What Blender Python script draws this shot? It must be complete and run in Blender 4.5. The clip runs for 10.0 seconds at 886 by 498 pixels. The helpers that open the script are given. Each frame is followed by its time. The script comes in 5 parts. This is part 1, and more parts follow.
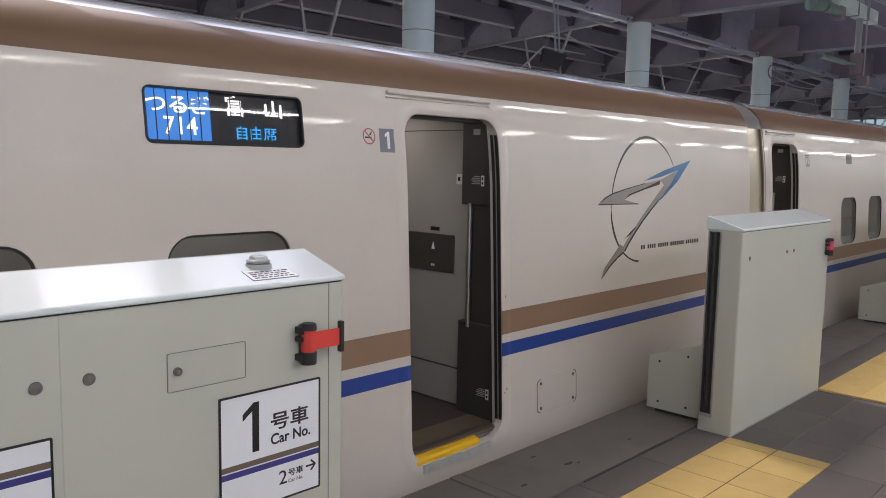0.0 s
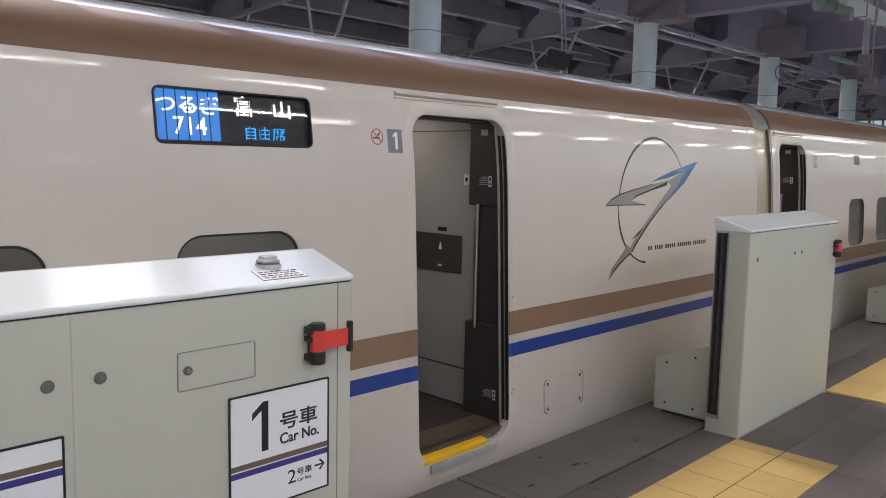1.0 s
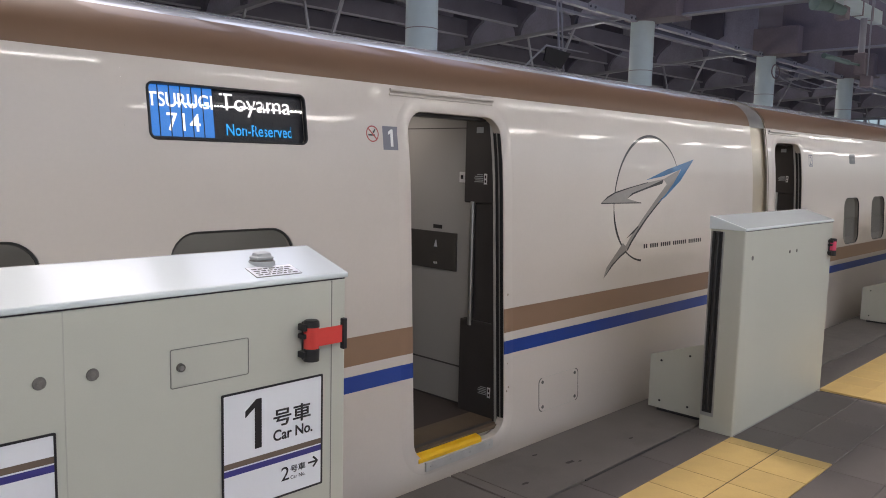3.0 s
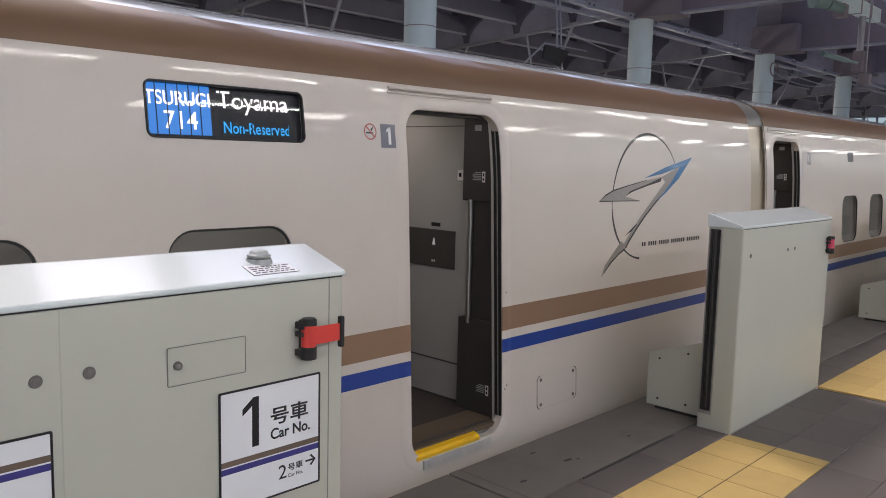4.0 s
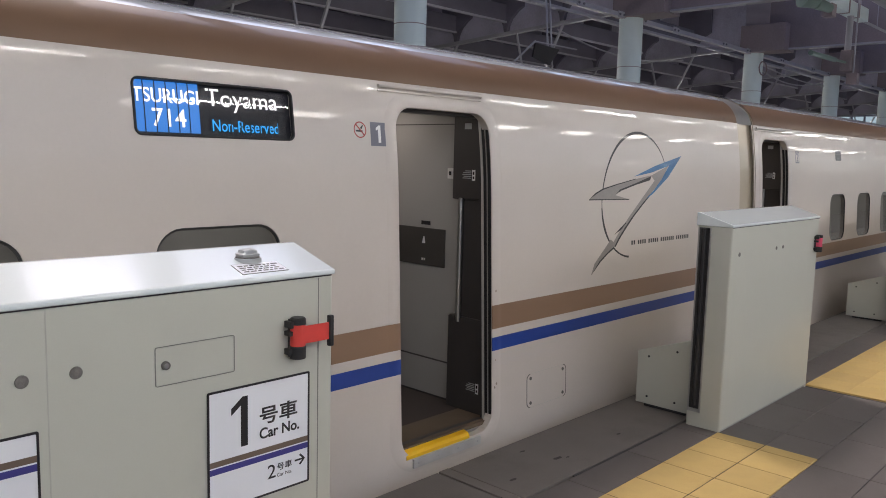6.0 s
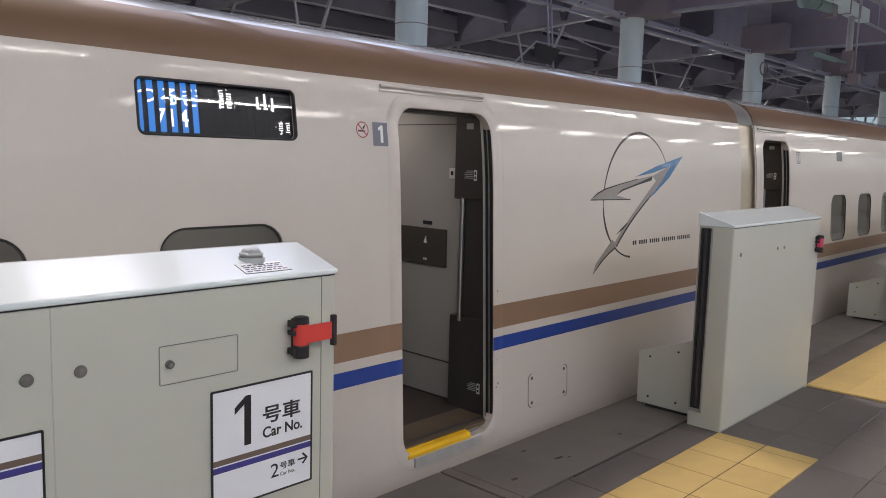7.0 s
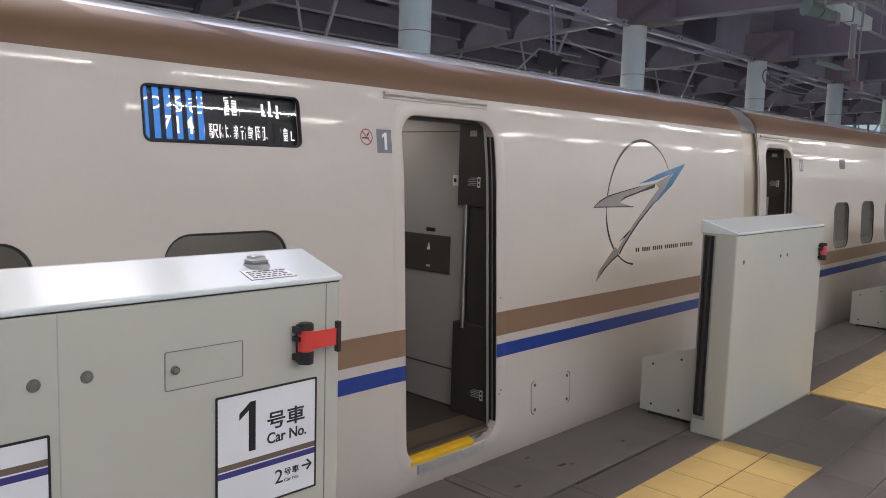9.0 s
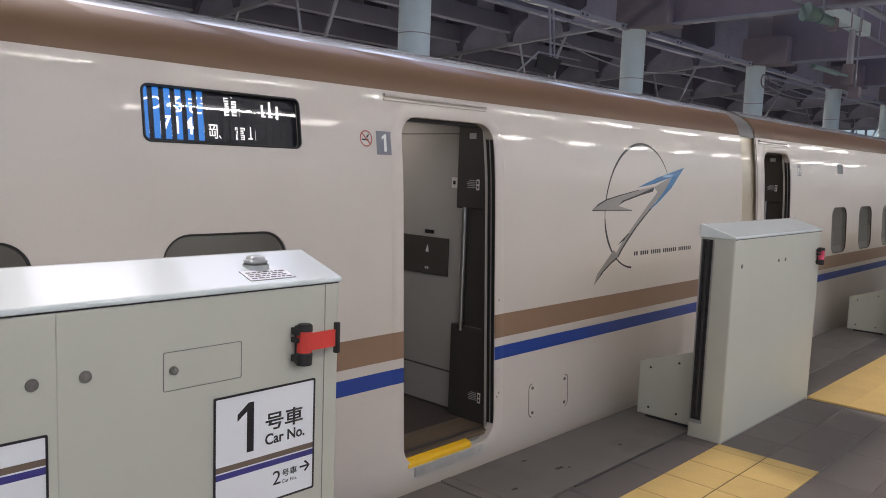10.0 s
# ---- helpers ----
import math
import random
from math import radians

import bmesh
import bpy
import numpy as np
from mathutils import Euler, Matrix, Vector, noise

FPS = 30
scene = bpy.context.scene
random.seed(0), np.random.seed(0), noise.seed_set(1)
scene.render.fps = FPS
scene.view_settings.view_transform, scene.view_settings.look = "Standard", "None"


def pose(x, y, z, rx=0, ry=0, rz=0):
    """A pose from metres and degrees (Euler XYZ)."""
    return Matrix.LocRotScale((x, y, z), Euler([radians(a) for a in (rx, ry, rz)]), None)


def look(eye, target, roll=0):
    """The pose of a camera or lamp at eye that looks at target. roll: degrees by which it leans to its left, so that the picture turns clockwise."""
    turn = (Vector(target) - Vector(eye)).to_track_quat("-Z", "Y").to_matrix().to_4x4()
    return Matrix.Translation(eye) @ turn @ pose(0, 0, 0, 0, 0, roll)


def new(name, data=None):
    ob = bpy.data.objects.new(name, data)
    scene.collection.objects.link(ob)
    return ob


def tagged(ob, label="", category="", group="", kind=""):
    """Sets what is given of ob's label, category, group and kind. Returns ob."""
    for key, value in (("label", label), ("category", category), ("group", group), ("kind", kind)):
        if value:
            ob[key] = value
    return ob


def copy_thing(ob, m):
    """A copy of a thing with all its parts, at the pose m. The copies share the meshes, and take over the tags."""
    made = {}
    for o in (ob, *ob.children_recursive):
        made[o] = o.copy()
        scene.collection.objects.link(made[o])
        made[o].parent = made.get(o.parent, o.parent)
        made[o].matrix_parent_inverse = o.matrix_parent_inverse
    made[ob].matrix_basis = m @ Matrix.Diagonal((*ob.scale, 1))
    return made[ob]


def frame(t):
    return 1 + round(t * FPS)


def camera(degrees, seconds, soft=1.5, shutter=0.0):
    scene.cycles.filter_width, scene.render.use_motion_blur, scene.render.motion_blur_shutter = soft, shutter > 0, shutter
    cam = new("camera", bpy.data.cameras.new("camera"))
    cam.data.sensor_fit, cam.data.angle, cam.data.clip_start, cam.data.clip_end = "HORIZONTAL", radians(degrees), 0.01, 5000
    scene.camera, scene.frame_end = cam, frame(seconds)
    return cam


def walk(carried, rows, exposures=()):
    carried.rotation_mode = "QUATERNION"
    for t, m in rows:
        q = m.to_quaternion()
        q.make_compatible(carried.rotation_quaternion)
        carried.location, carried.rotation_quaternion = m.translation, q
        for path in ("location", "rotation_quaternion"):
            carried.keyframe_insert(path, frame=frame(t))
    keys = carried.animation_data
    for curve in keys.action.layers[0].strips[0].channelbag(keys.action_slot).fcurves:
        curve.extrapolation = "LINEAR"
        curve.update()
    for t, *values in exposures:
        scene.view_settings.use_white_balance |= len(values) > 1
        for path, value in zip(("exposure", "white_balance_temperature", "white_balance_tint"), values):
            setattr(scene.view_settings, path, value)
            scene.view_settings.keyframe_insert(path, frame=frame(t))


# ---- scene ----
cam = camera(59.1, 10.0, 0.95)
PATH = [
    (0, (0.185, 0.036, 1.67), (1.617, 1.415, 1.45), 1.1),
    (0.5, (0.177, 0.034, 1.67), (1.602, 1.419, 1.45), 1.1),
    (1, (0.174, 0.04, 1.67), (1.596, 1.429, 1.451), 1.2),
    (1.5, (0.176, 0.037, 1.674), (1.605, 1.42, 1.453), 1.3),
    (2, (0.178, 0.035, 1.672), (1.606, 1.418, 1.449), 1.2),
    (2.5, (0.179, 0.039, 1.67), (1.607, 1.422, 1.447), 1.4),
    (4, (0.186, 0.037, 1.669), (1.616, 1.416, 1.439), 1.4),
    (4.5, (0.187, 0.043, 1.669), (1.622, 1.417, 1.434), 1.5),
    (5, (0.191, 0.045, 1.669), (1.638, 1.404, 1.428), 1.6),
    (5.5, (0.192, 0.04, 1.67), (1.639, 1.4, 1.436), 1.5),
    (7, (0.18, 0.04, 1.672), (1.626, 1.401, 1.437), 1.6),
    (7.5, (0.174, 0.038, 1.672), (1.62, 1.4, 1.443), 1.7),
    (8, (0.173, 0.039, 1.673), (1.619, 1.402, 1.444), 1.7),
    (8.5, (0.173, 0.038, 1.674), (1.616, 1.404, 1.445), 1.6),
    (9, (0.169, 0.038, 1.673), (1.612, 1.405, 1.455), 1.7),
    (9.5, (0.165, 0.04, 1.672), (1.609, 1.408, 1.456), 1.9),
    (10, (0.165, 0.042, 1.672), (1.613, 1.406, 1.46), 2.1),
]
walk(cam, [(t, look(eye, target, lean)) for t, eye, target, lean in PATH], [(0, 0.86, 6900, 17), (10, 0.86, 6900, 17)])

# ---- world, light, exposure ----
world = bpy.data.worlds.new("sky")
world.use_nodes = True
scene.world = world
sky = world.node_tree.nodes.new("ShaderNodeTexSky")
sky.sky_type, sky.sun_disc = "NISHITA", False
sky.sun_elevation, sky.sun_rotation = radians(60), radians(15)
sky.dust_density, sky.ozone_density = 2.0, 2.6
backlight = world.node_tree.nodes["Background"]
backlight.inputs[1].default_value = 0.15
world.node_tree.links.new(sky.outputs[0], backlight.inputs[0])
sun = new("sun", bpy.data.lights.new("sun", "SUN"))
sun.data.energy, sun.data.angle, sun.data.color = 1.0, radians(10), (1.0, 0.97, 0.93)
sun.matrix_world = look((1.3, 4.8, 8.7), (0, 0, 0))
TUBE_POWER = 74.0


# ---- materials ----
def material(name, colour, rough=0.5, metal=0.0, vary=0.06, scale=6.0, fine=120.0, bump=0.0, coat=0.0, dirt=0.0, wave=0.0, clear=0.025):
    """A painted, metal or mineral surface: two scales of noise on colour and roughness, and fine relief."""
    m = bpy.data.materials.new(name)
    m.use_nodes = True
    n, l = m.node_tree.nodes, m.node_tree.links
    p = n["Principled BSDF"]
    co = n.new("ShaderNodeTexCoord")
    big, small = n.new("ShaderNodeTexNoise"), n.new("ShaderNodeTexNoise")
    big.inputs["Scale"].default_value, small.inputs["Scale"].default_value = scale, fine
    big.inputs["Detail"].default_value, small.inputs["Detail"].default_value = 5, 3
    info = n.new("ShaderNodeObjectInfo")
    total = n.new("ShaderNodeMath")
    total.operation = "ADD"
    blend = n.new("ShaderNodeMix")
    blend.data_type = "FLOAT"
    blend.inputs[0].default_value = 0.35
    l.new(co.outputs["Object"], big.inputs["Vector"])
    l.new(co.outputs["Object"], small.inputs["Vector"])
    l.new(big.outputs[0], blend.inputs[2])
    l.new(small.outputs[0], blend.inputs[3])
    half = n.new("ShaderNodeMath")
    half.operation = "MULTIPLY_ADD"
    half.inputs[1].default_value, half.inputs[2].default_value = 0.25, -0.125
    l.new(info.outputs["Random"], half.inputs[0])
    l.new(blend.outputs[0], total.inputs[0])
    l.new(half.outputs[0], total.inputs[1])
    ramp = n.new("ShaderNodeValToRGB")
    ramp.color_ramp.elements[0].position, ramp.color_ramp.elements[1].position = 0.3, 0.7
    ramp.color_ramp.elements[0].color = (*[c * (1 - vary) for c in colour], 1)
    ramp.color_ramp.elements[1].color = (*[min(1, c * (1 + vary)) for c in colour], 1)
    l.new(total.outputs[0], ramp.inputs[0])
    colour_out = ramp.outputs[0]
    if dirt:
        spots = n.new("ShaderNodeTexNoise")
        spots.inputs["Scale"].default_value, spots.inputs["Detail"].default_value = scale * 0.45, 8
        spots.inputs["Roughness"].default_value = 0.7
        l.new(co.outputs["Object"], spots.inputs["Vector"])
        edge = n.new("ShaderNodeMapRange")
        edge.inputs[1].default_value, edge.inputs[2].default_value = 0.5, 0.75
        edge.inputs[4].default_value = dirt
        l.new(spots.outputs[0], edge.inputs[0])
        soil = n.new("ShaderNodeMix")
        soil.data_type = "RGBA"
        soil.inputs[7].default_value = (colour[0] * 0.45, colour[1] * 0.42, colour[2] * 0.38, 1)
        l.new(edge.outputs[0], soil.inputs[0])
        l.new(colour_out, soil.inputs[6])
        colour_out = soil.outputs[2]
    l.new(colour_out, p.inputs["Base Color"])
    gloss = n.new("ShaderNodeMapRange")
    gloss.inputs[3].default_value, gloss.inputs[4].default_value = max(0.02, rough * 0.85), min(1, rough * 1.15)
    l.new(blend.outputs[0], gloss.inputs[0])
    l.new(gloss.outputs[0], p.inputs["Roughness"])
    p.inputs["Metallic"].default_value = metal
    p.inputs["Coat Weight"].default_value = coat
    p.inputs["Coat Roughness"].default_value = clear
    if bump:
        b = n.new("ShaderNodeBump")
        b.inputs["Strength"].default_value, b.inputs["Distance"].default_value = bump, 0.002
        l.new(small.outputs[0], b.inputs["Height"])
        l.new(b.outputs[0], p.inputs["Normal"])
    if wave:
        # the slow ripple of sheet metal under the clear coat
        slow = n.new("ShaderNodeTexNoise")
        slow.inputs["Scale"].default_value, slow.inputs["Detail"].default_value = 2.2, 0
        l.new(co.outputs["Object"], slow.inputs["Vector"])
        b = n.new("ShaderNodeBump")
        b.inputs["Strength"].default_value, b.inputs["Distance"].default_value = wave, 0.03
        l.new(slow.outputs[0], b.inputs["Height"])
        l.new(b.outputs[0], p.inputs["Coat Normal"])
    return m


def glow(name, colour, strength):
    m = bpy.data.materials.new(name)
    m.use_nodes = True
    p = m.node_tree.nodes["Principled BSDF"]
    p.inputs["Base Color"].default_value = (0.02, 0.02, 0.02, 1)
    p.inputs["Emission Color"].default_value = (*colour, 1)
    p.inputs["Emission Strength"].default_value = strength
    return m


def clear_pane(name, tint=(1, 1, 1), rough=0.02, strong=1.0):
    """A thin flat pane: clear, with a glassy reflection."""
    m = bpy.data.materials.new(name)
    m.use_nodes = True
    n, l = m.node_tree.nodes, m.node_tree.links
    n.remove(n["Principled BSDF"])
    see, shine, mix, fres = (n.new("ShaderNodeBsdfTransparent"), n.new("ShaderNodeBsdfGlossy"),
                             n.new("ShaderNodeMixShader"), n.new("ShaderNodeFresnel"))
    see.inputs[0].default_value = (*tint, 1)
    shine.inputs["Roughness"].default_value = rough
    fres.inputs[0].default_value = 1.45
    l.new(fres.outputs[0], mix.inputs[0])
    l.new(see.outputs[0], mix.inputs[1])
    l.new(shine.outputs[0], mix.inputs[2])
    l.new(mix.outputs[0], n["Material Output"].inputs[0])
    return m


M_BODY = material("ivory_paint", (0.605, 0.545, 0.495), 0.42, 0, 0.025, 1.6, 60, 0.02, coat=0.26, dirt=0.08, wave=0.045, clear=0.042)
M_BROWN = material("copper_paint", (0.185, 0.104, 0.06), 0.5, 0.0, 0.05, 2.0, 200, 0.02, coat=0.5)
M_STRIPE_B = material("copper_stripe", (0.255, 0.155, 0.097), 0.4, 0.0, 0.05, 2.0, 200, 0.0, coat=0.08)
M_BLUE = material("blue_stripe", (0.010, 0.048, 0.27), 0.4, 0, 0.05, 3, 120, 0.0, coat=0.08)
M_ROOF = material("roof_grey_paint", (0.62, 0.66, 0.70), 0.22, 0.0, 0.06, 2, 60, 0.02, coat=1.0, clear=0.03)
M_HOOD = material("hood_grey_paint", (0.21, 0.205, 0.20), 0.4, 0, 0.08, 3, 90, 0.05, coat=0.2)
M_GATE = material("gate_white_paint", (0.495, 0.497, 0.432), 0.42, 0, 0.03, 2.5, 220, 0.06, coat=0.06, dirt=0.06)
# Gate paint turned pale and bluish: the cap's sky reflection put into its colour.
M_CAP = material("gate_cap_whitened", (0.74, 0.80, 0.80), 0.2, 0.0, 0.02, 2.0, 160, 0.0, coat=1.0, clear=0.09)
M_BLACK = material("black_rubber", (0.019, 0.018, 0.019), 0.5, 0, 0.15, 15, 200, 0.1)
M_DARK = material("dark_panel_paint", (0.048, 0.042, 0.041), 0.42, 0, 0.1, 5, 150, 0.05)
M_STEEL = material("brushed_steel", (0.50, 0.50, 0.49), 0.33, 1.0, 0.08, 10, 300, 0.05)
M_DULL = material("dull_aluminium", (0.42, 0.42, 0.41), 0.5, 0.8, 0.12, 14, 240, 0.1, dirt=0.3)
M_IVORY = material("gangway_cream", (0.46, 0.39, 0.29), 0.35, 0.2, 0.06, 3, 90, 0.05, coat=0.3)
M_INNER = material("vestibule_grey", (0.38, 0.37, 0.355), 0.45, 0, 0.03, 3, 150, 0.05)
M_BIN = material("bin_panel_grey", (0.085, 0.078, 0.073), 0.42, 0.2, 0.06, 5, 200, 0.05)
M_MAT = material("vestibule_floor", (0.12, 0.085, 0.055), 0.6, 0, 0.15, 8, 260, 0.3, dirt=0.3)
M_MAT2 = material("vestibule_carpet_dark", (0.055, 0.042, 0.038), 0.8, 0, 0.15, 8, 260, 0.3)
M_YELLOW = material("yellow_nosing", (0.85, 0.48, 0.015), 0.45, 0, 0.06, 9, 200, 0.08, dirt=0.2)
M_TACTILE = material("yellow_tactile", (0.47, 0.325, 0.115), 0.62, 0, 0.12, 7, 180, 0.25, dirt=0.35)
M_PAVER = material("grey_paver", (0.104, 0.090, 0.084), 0.55, 0, 0.18, 3.5, 160, 0.35, dirt=0.55)
M_EDGE = material("edge_concrete", (0.150, 0.133, 0.121), 0.6, 0, 0.16, 3.0, 120, 0.4, dirt=0.65)
M_SEAM = material("seam_shade", (0.44, 0.44, 0.39), 0.5, 0, 0.05, 5, 100, 0.02)
M_LOCK = material("worn_lock_metal", (0.19, 0.18, 0.165), 0.45, 0.4, 0.25, 60, 300, 0.2, dirt=0.4)
M_HAIR = material("hairline_shade", (0.20, 0.20, 0.18), 0.6, 0, 0.05, 5, 100, 0.02)
M_SCUFF = material("rubbed_dirt", (0.30, 0.25, 0.20), 0.7, 0, 0.3, 40, 200, 0.1)
M_STAIN = material("floor_stain", (0.05, 0.044, 0.04), 0.8, 0, 0.3, 30, 200, 0.2)
M_PLATEAL = material("pale_aluminium", (0.55, 0.54, 0.52), 0.45, 0.35, 0.1, 14, 240, 0.1, dirt=0.25)
M_BED = material("tile_bedding", (0.10, 0.075, 0.035), 0.9, 0, 0.2, 9, 120, 0.2)
M_JOINT = material("joint_mortar", (0.066, 0.057, 0.051), 0.85, 0, 0.15, 8, 160, 0.3)
M_PLATE = material("sign_white", (0.80, 0.81, 0.84), 0.3, 0, 0.015, 4, 150, 0.02, coat=0.2)
M_INK = material("sign_ink", (0.018, 0.016, 0.018), 0.4, 0, 0.08, 8, 150, 0.02)
M_SBROWN = material("sign_brown", (0.16, 0.115, 0.085), 0.4, 0, 0.05, 8, 150, 0.02)
M_SPURPLE = material("sign_violet", (0.050, 0.046, 0.22), 0.4, 0, 0.05, 8, 150, 0.02)
M_RED = material("red_belt", (0.70, 0.058, 0.045), 0.55, 0, 0.06, 20, 400, 0.2)
M_PINK = material("pink_red_belt", (0.70, 0.07, 0.14), 0.55, 0, 0.06, 20, 400, 0.2)
M_BLUEGREY = material("number_plate_grey", (0.155, 0.155, 0.19), 0.4, 0, 0.04, 6, 150, 0.02)
M_WHITE = material("white_print", (0.78, 0.77, 0.76), 0.4, 0, 0.03, 6, 150, 0.02)
M_REDPRINT = material("red_print", (0.40, 0.05, 0.045), 0.4, 0, 0.05, 6, 150, 0.02)
M_LOGO_GREY = material("emblem_silver", (0.29, 0.265, 0.245), 0.35, 0.3, 0.14, 1.4, 60, 0.0, coat=0.1)
M_LOGO_DARK = material("emblem_graphite", (0.028, 0.025, 0.024), 0.45, 0.0, 0.2, 3, 60, 0.0, coat=0.1)
M_LOGO_BLUE = material("emblem_blue", (0.03, 0.155, 0.34), 0.4, 0.0, 0.3, 5, 60, 0.0, coat=0.1)
M_COLUMN = material("column_paint", (0.68, 0.79, 0.81), 0.45, 0, 0.04, 2, 80, 0.05, dirt=0.1)
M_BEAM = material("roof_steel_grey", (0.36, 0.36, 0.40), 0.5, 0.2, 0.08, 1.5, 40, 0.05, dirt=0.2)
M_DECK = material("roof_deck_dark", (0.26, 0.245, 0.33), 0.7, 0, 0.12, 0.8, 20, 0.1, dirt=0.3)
# Roof steel split into lit and shaded tones: the light is in these colours.
M_GIRDER = material("girder_dimmed_grey", (0.25, 0.205, 0.225), 0.65, 0, 0.16, 0.6, 20, 0.1, dirt=0.4)
M_WEB = material("girder_web_lit_grey", (0.38, 0.37, 0.46), 0.6, 0, 0.22, 0.9, 20, 0.1, dirt=0.3)
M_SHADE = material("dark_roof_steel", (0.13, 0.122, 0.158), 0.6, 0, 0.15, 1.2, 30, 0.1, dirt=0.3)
M_WALL = material("station_wall", (0.45, 0.44, 0.43), 0.6, 0, 0.06, 1.5, 40, 0.1, dirt=0.2)
M_TRACK = material("track_slab", (0.11, 0.105, 0.10), 0.8, 0, 0.15, 2, 60, 0.3, dirt=0.4)
M_LENS = material("lamp_lens_plastic", (0.45, 0.47, 0.47), 0.3, 0, 0.03, 10, 200, 0.02, coat=0.4)
M_GREEN = material("pale_green_paint", (0.13, 0.19, 0.175), 0.45, 0, 0.08, 4, 80, 0.05)
M_TUBE = glow("fluorescent_tube", (0.97, 1.0, 0.96), TUBE_POWER)
M_SKYGLOW = glow("daylight_glazing", (0.55, 0.78, 0.92), 0.32)
M_PANEL = glow("diffuser_panel", (0.98, 1.0, 0.97), 24.0)
M_PANEL_DIM = glow("dim_diffuser_panel", (0.98, 1.0, 0.97), 9.0)
# added fill glow for the far roof, no lamp known there
M_RAIL = glow("rail_fill_tube", (0.98, 1.0, 0.97), 16.0)
M_LED_BLUE = glow("led_blue", (0.02, 0.20, 0.66), 0.62)
M_LED_WHITE = glow("led_white", (0.95, 0.97, 1.0), 0.8)
M_LED_CYAN = glow("led_cyan", (0.005, 0.40, 1.0), 0.66)
M_LED_BACK = material("led_board", (0.006, 0.006, 0.011), 0.5, 0, 0.1, 10, 300, 0.1)
M_GLASS = clear_pane("tinted_window", (0.48, 0.48, 0.475))
M_CABIN = glow("cabin_lamp", (0.95, 1.0, 1.0), 2.6)
M_VEST = glow("vestibule_lamp", (1.0, 0.95, 0.88), 1.3)
M_COVER = clear_pane("display_cover", (0.97, 0.97, 0.97), 0.012)
M_COVERED = material("dark_glass_screen", (0.02, 0.02, 0.022), 0.35, 0, 0.05, 6, 100, 0.0, coat=0.1)
M_GASKET = material("window_gasket", (0.03, 0.03, 0.031), 0.45, 0, 0.1, 10, 200, 0.05)


# ---- mesh helpers ----
def thing(name, at=(0, 0, 0), label="", category="", group="", kind=""):
    ob = new(name)
    ob.location = at
    ob.empty_display_size = 0.1
    return tagged(ob, label, category, group, kind)


def origin_of(ob):
    v = Vector(ob.location)
    while ob.parent:
        ob = ob.parent
        v += Vector(ob.location)
    return v


def part(name, bm, mat, parent=None, label="", smooth=False, kind=""):
    """One mesh object out of bm, whose coordinates are the world's."""
    me = bpy.data.meshes.new(name)
    if parent is not None:
        bmesh.ops.translate(bm, verts=bm.verts, vec=-origin_of(parent))
    bm.normal_update()
    bm.to_mesh(me)
    bm.free()
    if smooth:
        me.shade_smooth()
        me.set_sharp_from_angle(angle=radians(38))
    for m in (mat if isinstance(mat, (list, tuple)) else [mat]):
        me.materials.append(m)
    ob = new(name, me)
    ob.parent = parent
    return tagged(ob, label, "", "", kind)


def box(bm, x0, x1, y0, y1, z0, z1, bev=0.0, seg=2):
    b = bmesh.new()
    bmesh.ops.create_cube(b, size=1)
    bmesh.ops.transform(b, matrix=Matrix.LocRotScale(((x0 + x1) / 2, (y0 + y1) / 2, (z0 + z1) / 2), None,
                                                     (abs(x1 - x0), abs(y1 - y0), abs(z1 - z0))), verts=b.verts)
    if bev:
        bmesh.ops.bevel(b, geom=b.edges[:], offset=bev, segments=seg, affect="EDGES", profile=0.5)
    return merge(bm, b)


def merge(bm, b):
    me = bpy.data.meshes.new("tmp")
    b.to_mesh(me)
    b.free()
    bm.from_mesh(me)
    bpy.data.meshes.remove(me)
    return bm


def boxes(*dims, bev=0.0):
    bm = bmesh.new()
    for d in dims:
        box(bm, *d, bev=bev)
    return bm


def rod(bm, a, b, r, r2=None, seg=14):
    a, b = Vector(a), Vector(b)
    c = bmesh.new()
    bmesh.ops.create_cone(c, cap_ends=True, segments=seg, radius1=r, radius2=r if r2 is None else r2, depth=(b - a).length)
    turn = (b - a).to_track_quat("Z", "Y").to_matrix().to_4x4()
    bmesh.ops.transform(c, matrix=Matrix.Translation((a + b) / 2) @ turn, verts=c.verts)
    return merge(bm, c)


def beam(bm, a, b, w, h):
    a, b = Vector(a), Vector(b)
    c = bmesh.new()
    bmesh.ops.create_cube(c, size=1)
    turn = (b - a).to_track_quat("Y", "Z").to_matrix().to_4x4()
    bmesh.ops.transform(c, matrix=Matrix.Translation((a + b) / 2) @ turn @ Matrix.Diagonal((w, (b - a).length, h, 1)), verts=c.verts)
    return merge(bm, c)


def extrude_polygon(points, axis, lo, hi, bev=0.0, seg=2):
    """A prism over a polygon: axis 'x' takes (y, z) points, 'y' takes (x, z), 'z' takes (x, y)."""
    put = {"x": lambda p, v: (v, p[0], p[1]), "y": lambda p, v: (p[0], v, p[1]), "z": lambda p, v: (p[0], p[1], v)}[axis]
    bm = bmesh.new()
    a = [bm.verts.new(put(p, lo)) for p in points]
    b = [bm.verts.new(put(p, hi)) for p in points]
    bm.faces.new(a)
    bm.faces.new(b[::-1])
    for i in range(len(points)):
        j = (i + 1) % len(points)
        bm.faces.new((a[i], b[i], b[j], a[j]))
    bmesh.ops.recalc_face_normals(bm, faces=bm.faces)
    if bev:
        bmesh.ops.bevel(bm, geom=bm.edges[:], offset=bev, segments=seg, affect="EDGES", profile=0.5)
    return bm


